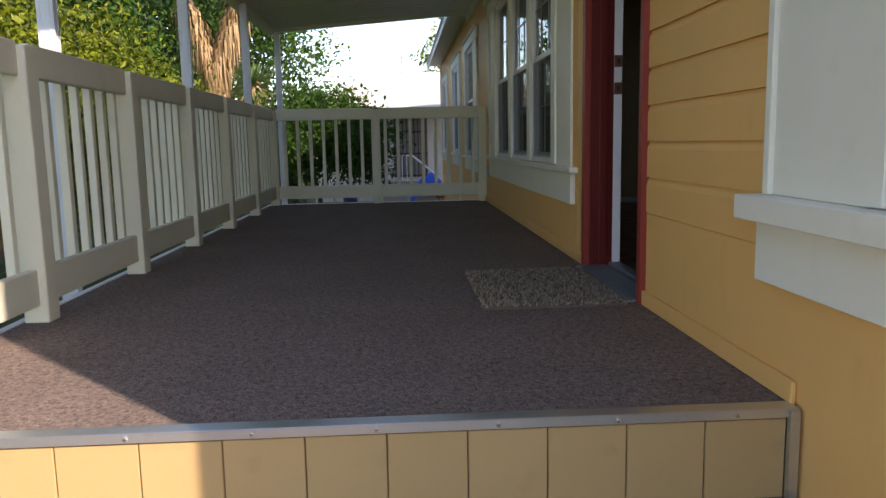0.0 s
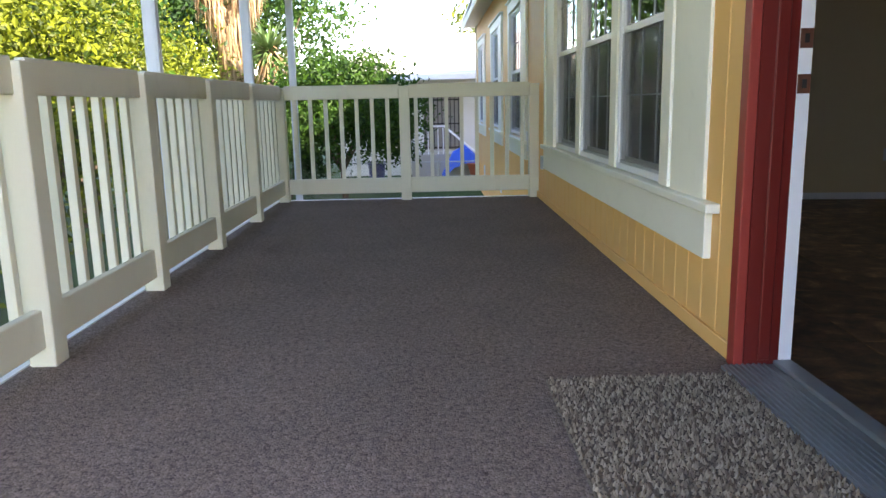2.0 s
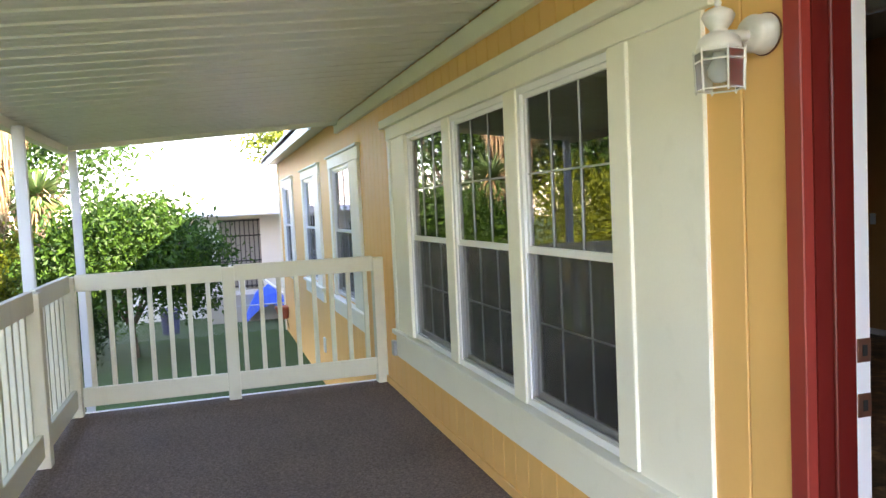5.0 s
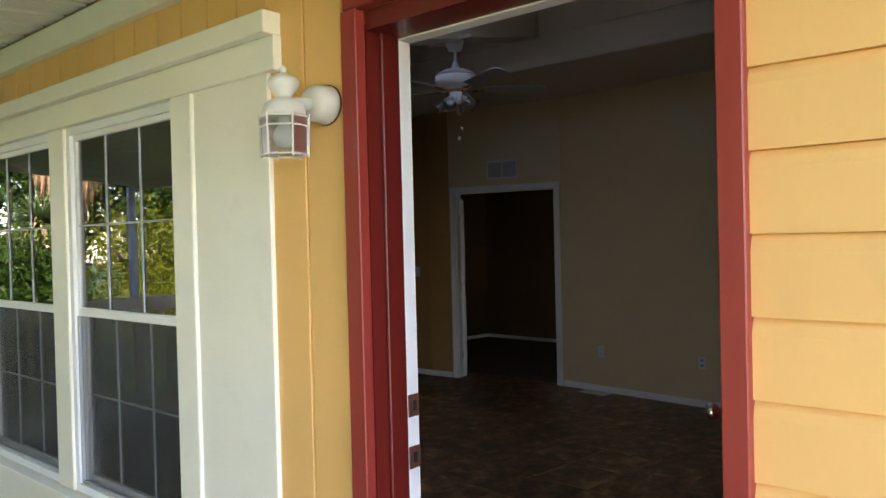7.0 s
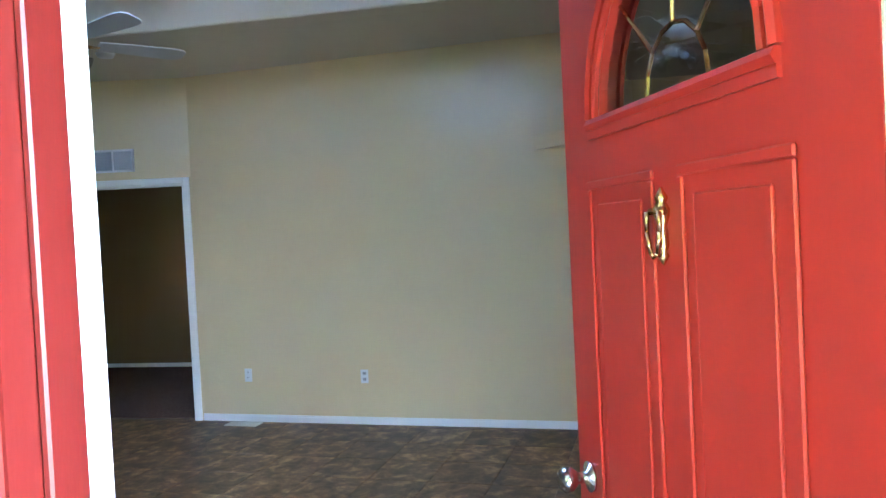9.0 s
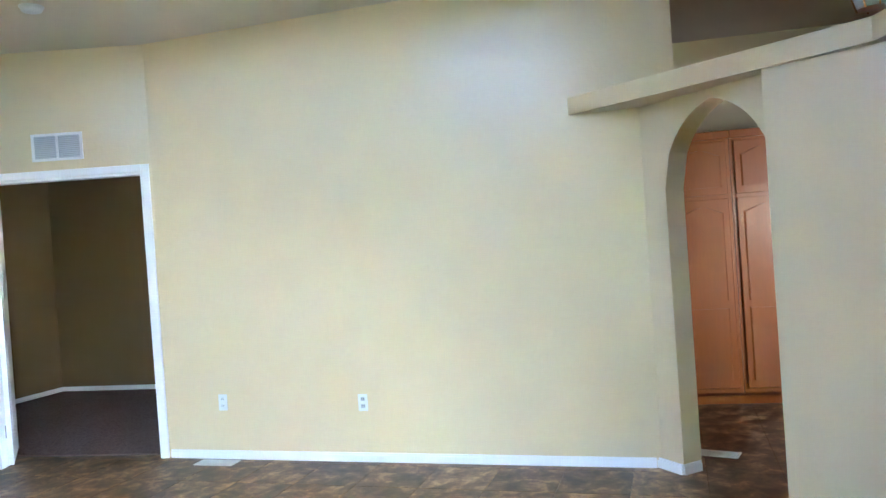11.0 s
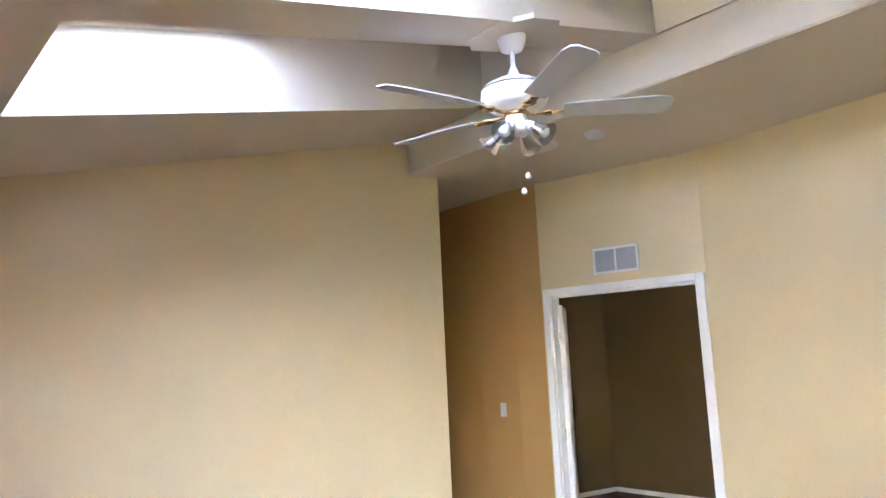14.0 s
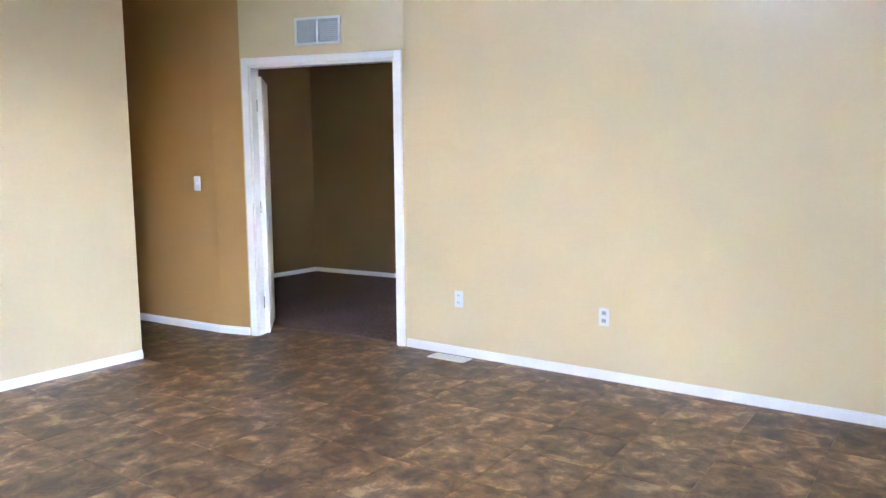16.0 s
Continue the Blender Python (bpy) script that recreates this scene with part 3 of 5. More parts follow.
def deck():
    struct("deck_floor", box(DX0, 0.0, DY0, DY1, -0.03, 0.0), DECK, "brown looped outdoor carpet on the porch deck")
    struct("deck_frame", box(DX0 + 0.02, -0.001, DY0 + 0.03, DY1 - 0.02, -0.2, -0.031), CREAM, "painted deck frame")
    struct("deck_edge", box(DX0 - 0.03, DX0, DY0, DY1 + 0.03, -0.03, 0.006), WHITE, "white edge strip along the deck")
    struct("deck_edge", box(DX0, 0.0, DY1, DY1 + 0.03, -0.03, 0.006), WHITE, "white edge strip along the deck")
    struct("landing", box(DX0, 0.0, 1.2, DY0 - 0.02, -0.29, -0.238), DECK, "brown looped outdoor carpet on the lower landing")
    struct("landing_frame", box(DX0 + 0.02, -0.001, 1.25, DY0 - 0.02, GROUND - 0.1, -0.291), CREAM)
    riser = struct("riser", box(DX0, -0.02, DY0 - 0.012, DY0 - 0.002, -0.25, -0.025), GROUT, "tan riser of square boards under the metal nosing")
    me = finish(box(0.0015, 0.1985, DY0 - 0.02, DY0 - 0.01, -0.237, -0.026, bevel=0.002), "riser_tile", TANTILE)
    me0 = finish(box(-0.2535, -0.046, DY0 - 0.02, DY0 - 0.01, -0.237, -0.026, bevel=0.002), "riser_tile", TANTILE)
    shared("tile", me0, riser)
    for k in range(11):
        shared("tile", me, riser, (-0.255 - 0.2 * (k + 1), 0, 0))
    nose = thing("nosing", "worn bright aluminium stair nosing with screws along the deck edge", "nosing")
    bm = box(DX0, -0.02, DY0 - 0.03, DY0 + 0.022, 0.0, 0.005, bevel=0.0015)
    add_box(bm, DX0, -0.02, DY0 - 0.03, DY0 - 0.026, -0.02, 0.002)
    part("strip", bm, ALU, nose)
    for k in range(8):
        bm = bmesh.new()
        cyl(bm, (-0.18 - 0.3 * k, DY0 - 0.036, -0.009), (-0.18 - 0.3 * k, DY0 - 0.029, -0.009), 0.005, seg=8)
        part("screw", bm, STEEL, nose)
    struct("corner_strip", box(-0.045, -0.02, DY0 - 0.04, DY0 - 0.021, -0.237, -0.001), ALU, "metal strip at the end of the riser")


deck()


# ---- railing ----
def baluster_mesh():
    return finish(box(-0.018, 0.018, -0.018, 0.018, 0.1, 1.03, bevel=0.002), "baluster", RAILPAINT)


def railing():
    post_me = finish(box(-0.049, 0.049, -0.049, 0.049, 0.0, 1.08, bevel=0.004), "post", RAILPAINT)
    bal = baluster_mesh()

    def run(name, label, pts, bal_side, nb):
        r = thing(name, label, "railing")
        for i, (x, y) in enumerate(pts):
            shared("post", post_me, r, (x, y, 0))
        for (xa, ya), (xb, yb), n in zip(pts, pts[1:], nb):
            d = Vector((xb - xa, yb - ya, 0))
            L = d.length - 0.09
            ang = math.atan2(d.y, d.x)
            mid = Vector(((xa + xb) / 2, (ya + yb) / 2, 0))
            for z0, z1, nm in ((0.965, 1.095, "top_rail"), (0.07, 0.215, "bottom_rail")):
                ob = part(nm, box(-L / 2, L / 2, -0.019, 0.019, z0, z1, bevel=0.004), RAILPAINT, r)
                ob.location, ob.rotation_euler = mid, (0, 0, ang)
            off = Vector((-d.y, d.x, 0)).normalized() * 0.037 * bal_side
            for k in range(n):
                p = Vector((xa, ya, 0)) + d * ((k + 0.75) / (n + 0.5)) + off
                shared("baluster", bal, r, tuple(p), ang + random.uniform(-0.03, 0.03))
        return r

    run("porch_railing", "off-white painted wooden railing along the open side of the porch", [(-2.464, 3.87), (-2.464, 5.06), (-2.464, 6.19), (-2.464, 7.31), (-2.464, 8.41), (-2.464, 9.56), (-2.464, 10.78)], 1, (7, 7, 7, 7, 7, 7))
    run("end_railing", "off-white painted wooden railing across the far end of the porch", [(-1.285, 10.78), (-0.05, 10.78)], 1, (8,))
    r = bpy.data.objects["end_railing"]
    for z0, z1, nm in ((0.965, 1.095, "top_rail"), (0.07, 0.215, "bottom_rail")):
        part(nm, box(-2.414, -1.335, 10.761, 10.799, z0, z1, bevel=0.004), RAILPAINT, r)
    for k in range(7):
        shared("baluster", bal, r, (-2.33 + 0.147 * k, 10.817, 0))


railing()


# ---- porch cover ----
def porch_cover():
    cover = thing("porch_cover", "grey ribbed metal patio cover with a cream fascia", "patio cover")
    y0, y1 = 4.35, 12.6
    zw, zo, x0, x1 = 2.455, 2.23, -2.74, -0.03

    def z(x):
        return zo + (zw - zo) * (x - x0) / (x1 - x0)

    # ribbed pans that run from the wall to the open side
    w = 0.203
    n = int((y1 - y0) / w)
    verts, faces = [], []
    prof = [(0.0, 0.0), (0.012, 0.0), (0.02, 0.035), (0.05, 0.035), (0.058, 0.0), (0.1, 0.0), (0.104, 0.004), (0.108, 0.0), (0.15, 0.0), (0.154, 0.004), (0.158, 0.0), (w, 0.0)]
    for i in range(n):
        base = len(verts)
        for dy, dz in prof:
            y = y0 + i * w + dy
            verts += [(x0, y, zo + dz), (x1, y, zw + dz)]
        for k in range(len(prof) - 1):
            a = base + 2 * k
            faces.append((a, a + 1, a + 3, a + 2))
    me = bpy.data.meshes.new("roof_pan")
    me.from_pydata(verts, [], faces)
    me.materials.append(ROOFPAN)
    ob = new("roof_pan", me)
    ob.parent = cover
    tagged(ob, kind="stuff")
    bm = bmesh.new()
    q = [bm.verts.new(p) for p in ((x0, y0, zo + 0.06), (x1, y0, zw + 0.06), (x1, y0 + n * w, zw + 0.06), (x0, y0 + n * w, zo + 0.06))]
    bm.faces.new(q)
    part("top_sheet", bm, ROOFPAN, cover)
    ye = y0 + n * w
    for nm, ya, yb in (("end_fascia", ye, ye + 0.05), ("end_fascia", y0 - 0.05, y0)):
        bm = bmesh.new()
        add_box(bm, 0, 1, ya, yb, 0, 1)
        for v in bm.verts:
            u, t = v.co.x, v.co.z
            v.co.x = x0 - 0.05 + (x1 - x0 + 0.05) * u
            v.co.z = z(v.co.x) - 0.05 + 0.13 * t
        part(nm, bm, CREAM, cover)
    part("side_gutter", box(x0 - 0.05, x0, y0, ye, zo - 0.05, zo + 0.08, bevel=0.004), CREAM, cover)
    part("wall_ledger", box(-0.045, -0.002, y0, 12.7, 2.335, 2.442, bevel=0.004), CREAM, cover)
    part("side_beam", box(x0 + 0.02, x0 + 0.08, y0, ye, zo - 0.075, zo - 0.004), CREAM, cover)
    for y in (5.72, 8.02, 10.33, 12.5):
        bm = bmesh.new()
        add_box(bm, -0.036, 0.036, -0.03, 0.03, GROUND, zo - 0.05)
        for sx in (-0.022, 0.022):
            add_box(bm, sx - 0.004, sx + 0.004, -0.034, -0.03, GROUND, zo - 0.05)
            add_box(bm, 0.036, 0.04, sx - 0.004, sx + 0.004, GROUND, zo - 0.05)
        ob = part("post", bm, BLUEMETAL, cover, "slim white ribbed metal roof post")
        ob.location = (-2.63, y, 0)


porch_cover()


# ---- facade boards ----
def facade():
    """Yellow siding: laps near the door's hinge side, upright grooved boards beyond the door. Boards are pieces."""
    sheath = bmesh.new()
    grid_wall(sheath, 0.006, 0.026, Y0, Y1, GROUND, 2.52, HOLES)
    wall = struct("wall_facade", sheath, YELLOW, "warm yellow painted wooden siding")
    # lap boards
    pitch, z = 0.143, GROUND - 0.06
    for (ya, yb, za, zb) in ((3.99, 5.0, 0.35, 9), (Y0, 3.99, 2.2, 9)):
        k = 0
        zz = 0.527 - pitch * 11
        while zz < 2.5:
            if zz + pitch / 2 > za and zz + pitch / 2 < zb and yb > ya and zz + pitch > GROUND:
                bm = bmesh.new()
                vs = [bm.verts.new(p) for p in ((-0.012, ya, zz + 0.001), (0.004, ya, zz + 0.001), (0.004, ya, zz + pitch), (-0.001, ya, zz + pitch), (-0.007, ya, zz + pitch - 0.012), (-0.012, ya, zz + pitch - 0.03))]
                ws = [bm.verts.new((v.co.x, yb, v.co.z)) for v in vs]
                bm.faces.new(vs)
                bm.faces.new(ws[::-1])
                for i in range(6):
                    bm.faces.new((vs[i], ws[i], ws[(i + 1) % 6], vs[(i + 1) % 6]))
                part("board", bm, YELLOW, wall)
            zz += pitch
            k += 1
    part("flat_board", box(-0.01, 0.004, Y0, 5.0, GROUND, 0.383, bevel=0.003), YELLOW, wall)
    # upright boards
    def upright(y, yb, z0, z1):
        if yb - y > 0.02 and z1 - z0 > 0.05:
            part("board", box(-0.008, 0.004, y + 0.003, yb - 0.003, z0, z1, bevel=0.003), YELLOW, wall)

    y = 6.033
    step = 0.157
    while y < Y1:
        yb = min(y + step, Y1)
        mid = (y + yb) / 2
        blocked = None
        if 6.35 < mid < 10.3:
            blocked = (0.5, 2.1)
        for a, b in FAR_WINS:
            if a - 0.45 < mid < b + 0.15:
                blocked = (0.42, 2.08)
        if blocked:
            upright(y, yb, GROUND, blocked[0])
            upright(y, yb, blocked[1], 2.36 if y < 12.7 else 2.46)
        else:
            upright(y, yb, GROUND, 2.36 if y < 12.7 else 2.46)
        y += step
    y = 5.0
    while y < 5.99:
        upright(y, min(y + 0.2, 6.0), 2.135, 2.4)
        y += 0.2
    # base board along the deck
    for ya, yb in ((DY0, 5.0), (6.012, 10.73)):
        struct("skirting_board", box(-0.026, -0.012, ya, yb, 0.002, 0.062, bevel=0.003), YELLOW, "yellow base board along the porch wall")
    struct("eave_fascia", box(-0.32, -0.29, 12.7, Y1 + 0.3, 2.38, 2.6, bevel=0.004), CREAM, "white eave fascia")
    struct("eave_soffit", box(-0.29, 0.03, 12.7, Y1 + 0.3, 2.50, 2.52), CREAM)
    struct("corner_trim", box(-0.03, 0.02, Y1 - 0.1, Y1 + 0.01, GROUND, 2.5), CREAM)


# ---- windows ----
def window_unit(name, y0, y1, z0, z1, zr, label, parent, screen=True, blinds=False, cols=3, x=0.0):
    """A single-hung vinyl unit: frame, two sashes with their panes, flat muntins, a screen outside the lower sash."""
    w = thing(name, label, "window")
    f = 0.032
    bm = bmesh.new()
    add_box(bm, x - 0.008, x + 0.07, y0, y0 + f, z0, z1)
    add_box(bm, x - 0.008, x + 0.07, y1 - f, y1, z0, z1)
    add_box(bm, x - 0.008, x + 0.07, y0 + f, y1 - f, z0, z0 + f)
    add_box(bm, x - 0.008, x + 0.07, y0 + f, y1 - f, z1 - f, z1)
    part("window_frame", bm, WHITE, w, "white vinyl window frame")
    s = 0.022
    a, b = y0 + f, y1 - f
    for nm, za, zb, dx in (("upper_sash", zr - 0.02, z1 - f, 0.02), ("lower_sash", z0 + f, zr + 0.02, 0.044)):
        bm = bmesh.new()
        add_box(bm, x + dx - 0.012, x + dx + 0.01, a, a + s, za, zb)
        add_box(bm, x + dx - 0.012, x + dx + 0.01, b - s, b, za, zb)
        add_box(bm, x + dx - 0.012, x + dx + 0.01, a + s, b - s, za, za + s + 0.012)
        add_box(bm, x + dx - 0.012, x + dx + 0.01, a + s, b - s, zb - s, zb)
        sash = part(nm, bm, WHITE, w)
        bm = box(x + dx - 0.003, x + dx, a + s, b - s, za + s, zb - s)
        p = part("pane", bm, GLASS, sash)
        p.visible_shadow = False
        bm = bmesh.new()
        for k in range(1, cols):
            yy = a + (b - a) * k / cols
            add_box(bm, x + dx - 0.009, x + dx - 0.0035, yy - 0.0035, yy + 0.0035, za + s, zb - s)
        zz = (za + zb) / 2
        add_box(bm, x + dx - 0.0085, x + dx - 0.004, a + s, b - s, zz - 0.0035, zz + 0.0035)
        part("muntin", bm, VENTGREY, sash)
    if screen:
        bm = bmesh.new()
        q = [bm.verts.new(p) for p in ((x + 0.012, a + 0.01, z0 + f), (x + 0.012, b - 0.01, z0 + f), (x + 0.012, b - 0.01, zr - 0.01), (x + 0.012, a + 0.01, zr - 0.01))]
        bm.faces.new(q)
        part("screen", bm, SCREEN, w, "fine dark insect screen")
        bm = bmesh.new()
        for ya, yb, za, zb in ((a, a + 0.014, z0 + f, zr - 0.02), (b - 0.014, b, z0 + f, zr - 0.02), (a + 0.014, b - 0.014, z0 + f, z0 + f + 0.014)):
            add_box(bm, x + 0.002, x + 0.014, ya, yb, za, zb)
        part("screen_frame", bm, VENTGREY, w)
    if blinds:
        bl = thing("window_blind", "grey-white horizontal slat blind hanging behind the window", "blind", "window blinds")
        bm = box(x + 0.085, x + 0.12, y0 + 0.01, y1 - 0.01, z1 - 0.05, z1 - 0.01)
        part("headrail", bm, BLIND, bl)
        me = finish(box(-0.011, 0.011, y0 + 0.02, y1 - 0.02, -0.0008, 0.0008), "slat", BLIND)
        k, zz = 0, z1 - 0.07
        while zz > z0 + 0.05:
            o = shared("slat", me, bl, (x + 0.105, 0, zz))
            o.rotation_euler = (0, radians(50 + 6 * math.sin(k * 1.7)), 0)
            zz -= 0.021
            k += 1
    return w


def trim_piece(name, x0, x1, y0, y1, z0, z1, label="", mat=None, b=0.003):
    return struct(name, box(x0, x1, y0, y1, z0, z1, bevel=b), mat or CREAM, label)


def windows():
    y = [(6.86, 7.725), (7.865, 8.735), (8.875, 9.75)]
    for k, (a, b) in enumerate(y):
        window_unit("window_porch", a, b, 0.535, 2.02, 1.275, ("white vinyl window, slat blind behind it, dark screen below" if k == 0 else "white vinyl window with a slat blind, mirroring the bright garden"), None, blinds=True)
    # mullions, flat side panels, head with cap, sill and apron
    for a, b in ((7.725, 7.865), (8.735, 8.875)):
        trim_piece("window_mullion", -0.02, 0.06, a, b, 0.535, 2.02, "white mullion between the windows")
    for a, b in ((6.34, 6.735), (9.87, 10.2)):
        trim_piece("trim_panel", -0.022, 0.0, a, b, 0.52, 2.04, "flat cream panel beside the window")
    for a, b in ((6.735, 6.858), (9.752, 9.87)):
        trim_piece("trim_side", -0.034, 0.02, a, b, 0.535, 2.02)
    trim_piece("trim_panel_edge", -0.034, 0.0, 10.2, 10.27, 0.52, 2.04)
    trim_piece("trim_head", -0.036, 0.0, 6.288, 10.3, 2.021, 2.12, "cream head trim over the window")
    trim_piece("trim_cap", -0.068, 0.0, 6.29, 10.38, 2.121, 2.185)
    trim_piece("window_sill", -0.06, 0.05, 6.2, 10.3, 0.495, 0.53, "cream window sill")
    trim_piece("window_apron", -0.036, 0.0, 6.27, 10.26, 0.315, 0.494, "deep cream apron under the sill")
    # near window
    window_unit("window_near", 2.49, 3.48, 0.53, 2.02, 1.28, "white vinyl single-hung window in cream trim", None)
    trim_piece("trim_panel", -0.022, 0.0, 3.54, 3.95, 0.527, 2.04)
    trim_piece("trim_side", -0.03, 0.02, 3.48, 3.54, 0.53, 2.02)
    trim_piece("trim_panel_edge", -0.034, 0.0, 3.951, 3.985, 0.527, 2.04)
    trim_piece("trim_head", -0.036, 0.0, 2.4, 4.0, 2.041, 2.19)
    trim_piece("window_sill", -0.085, 0.05, 2.35, 4.04, 0.46, 0.526, "thick cream window sill")
    trim_piece("window_apron", -0.036, 0.0, 2.4, 4.005, 0.292, 0.459, "deep cream apron under the sill")
    for a, b in FAR_WINS:
        window_unit("window_far", a + 0.06, b - 0.06, 0.53, 1.98, 1.27, "white vinyl window in cream trim", None, cols=2)
        trim_piece("trim_side", -0.034, 0.02, a - 0.4, a + 0.058, 0.5, 1.98)
        trim_piece("trim_side", -0.034, 0.02, b - 0.058, b + 0.06, 0.5, 1.98)
        trim_piece("trim_head", -0.036, 0.0, a - 0.46, b + 0.1, 1.981, 2.1)
        trim_piece("trim_cap", -0.06, 0.0, a - 0.49, b + 0.13, 2.101, 2.125)
        trim_piece("window_sill", -0.07, 0.03, a - 0.49, b + 0.13, 0.46, 0.499)
        trim_piece("window_apron", -0.036, 0.0, a - 0.46, b + 0.08, 0.3, 0.459)
    # bedroom window with a bright blind
    bl = thing("bedroom_blind", "white slat blind, sunlit from behind", "blind", "window blinds")
    me = finish(box(-0.0135, 0.0135, 9.08, 10.26, -0.0008, 0.0008), "slat", WHITE)
    for k in range(57):
        o = shared("slat", me, bl, (7.98, 0, 1.985 - 0.023 * k))
        o.rotation_euler = (0, radians(74), 0)


facade()
windows()


# ---- front doorway and door ----
def doorway():
    y0, y1 = 5.0, 6.0
    for a, b in ((y0, y0 + 0.048), (y1 - 0.048, y1 + 0.01)):
        bm = bmesh.new()
        add_box(bm, -0.034, 0.0, a, b, 0.0, 2.12, bevel=0.003)
        add_box(bm, -0.028, 0.0, a + 0.012, b - 0.012, 0.0, 2.1)
        struct("door_casing", bm, RED_TRIM, "faded red painted door casing")
    struct("door_casing_head", box(-0.034, 0.0, y0, y1, 2.121, 2.17, bevel=0.003), RED_TRIM, "faded red painted door casing")
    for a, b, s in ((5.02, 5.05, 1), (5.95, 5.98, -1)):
        struct("door_jamb", box(0.0, 0.119, a, b, 0.0, 2.085), JAMBRED_SHADED, "dark red door jamb, the recess's shade in its colour")
        e = b if s == 1 else a
        struct("door_stop", box(0.045, 0.085, min(e, e + 0.012 * s), max(e, e + 0.012 * s), 0.03, 2.075, bevel=0.003), JAMBRED_SHADED)
        struct("door_jamb_inner", box(0.119, 0.163, a, b, 0.0, 2.085), WHITE, "white inner door jamb")
    struct("door_head", box(0.0, 0.119, 5.05, 5.95, 2.07, 2.12), JAMBRED_SHADED, "dark red door head, the recess's shade in its colour")
    struct("door_head_inner", box(0.119, 0.163, 5.05, 5.95, 2.065, 2.12), WHITE)
    th = thing("threshold", "ribbed grey metal door threshold", "threshold")
    bm = box(-0.075, 0.165, 5.05, 5.95, 0.002, 0.012)
    add_box(bm, 0.1, 0.165, 5.05, 5.95, 0.012, 0.028, bevel=0.004)
    part("plate", bm, THRESH, th)
    me = finish(box(-0.004, 0.004, 5.05, 5.95, 0.012, 0.0165), "rib", THRESH)
    for k in range(8):
        shared("rib", me, th, (-0.06 + 0.019 * k, 0, 0))
    for z in (0.945, 1.085):
        s = thing("strike_plate", "worn bronze strike plate let into the white jamb", "strike plate", "strike plates")
        part("plate", box(0.12, 0.161, 5.945, 5.9495, z - 0.03, z + 0.03, bevel=0.001), RUST, s)
        part("slot", box(0.134, 0.148, 5.943, 5.9448, z - 0.014, z + 0.014), DARK, s)

    # leaf, opened into the room
    leaf = thing("front_door", "open red front door with a fan-shaped leaded window and brass knocker", "door", at=(0.203, 5.045, 0.0), rz=21.6)
    W_, H_, T_ = 0.895, 2.03, 0.044
    cx, zb, rw, rh = 0.45, 1.72, 0.265, 0.27
    arc = [(cx + rw * math.cos(math.pi * k / 16), zb + rh * math.sin(math.pi * k / 16)) for k in range(17)]
    bm = bmesh.new()

    def strip(poly, ya, yb):
        lo = [bm.verts.new((x, ya, z)) for x, z in poly]
        hi = [bm.verts.new((x, yb, z)) for x, z in poly]
        bm.faces.new(lo)
        bm.faces.new(hi[::-1])
        for i in range(len(poly)):
            j = (i + 1) % len(poly)
            bm.faces.new((lo[i], hi[i], hi[j], lo[j]))

    add_box(bm, 0, W_, 0, T_, 0.03, zb)
    add_box(bm, 0, cx - rw, 0, T_, zb, H_ + 0.03)
    add_box(bm, cx + rw, W_, 0, T_, zb, H_ + 0.03)
    for (xa, za), (xb, zc) in zip(arc, arc[1:]):
        strip([(xa, za), (xa, H_ + 0.03), (xb, H_ + 0.03), (xb, zc)], 0, T_)
    part("slab", bm, RED, leaf)
    # window moulding, cames and glass
    for y, sgn in ((T_, 1), (0, -1)):
        bm = bmesh.new()
        for (xa, za), (xb, zc) in zip(arc, arc[1:]):
            for r, rr in ((1.0, 0.008), (1.10, 0.011)):
                pa = (cx + (xa - cx) * r, y + 0.004 * sgn, zb + (za - zb) * r)
                pb = (cx + (xb - cx) * r, y + 0.004 * sgn, zb + (zc - zb) * r)
                cyl(bm, pa, pb, rr, seg=6)
        cyl(bm, (cx - rw * 1.12, y + 0.004 * sgn, zb - 0.012), (cx + rw * 1.12, y + 0.004 * sgn, zb - 0.012), 0.012, seg=6)
        add_box(bm, cx - rw * 1.12, cx + rw * 1.12, min(y, y + 0.008 * sgn), max(y, y + 0.008 * sgn), zb - 0.04, zb - 0.016)
        part("window_moulding", bm, RED, leaf)
    bm = bmesh.new()
    vs = [bm.verts.new((x, T_ / 2, z)) for x, z in arc]
    bm.faces.new(vs)
    part("door_pane", bm, GLASS, leaf, "clear bevelled fan-shaped glass")
    bm = bmesh.new()
    for k in (1, 2, 3):
        a = math.pi * k / 4
        cyl(bm, (cx + 0.1 * math.cos(a), T_ / 2, zb + 0.11 * math.sin(a)), (cx + rw * math.cos(a), T_ / 2, zb + rh * math.sin(a)), 0.004, seg=6)
    for k in range(8):
        a, b = math.pi * k / 8, math.pi * (k + 1) / 8
        cyl(bm, (cx + 0.1 * math.cos(a), T_ / 2, zb + 0.11 * math.sin(a)), (cx + 0.1 * math.cos(b), T_ / 2, zb + 0.11 * math.sin(b)), 0.004, seg=6)
    part("came", bm, BRASS, leaf, "brass came between the glass pieces")
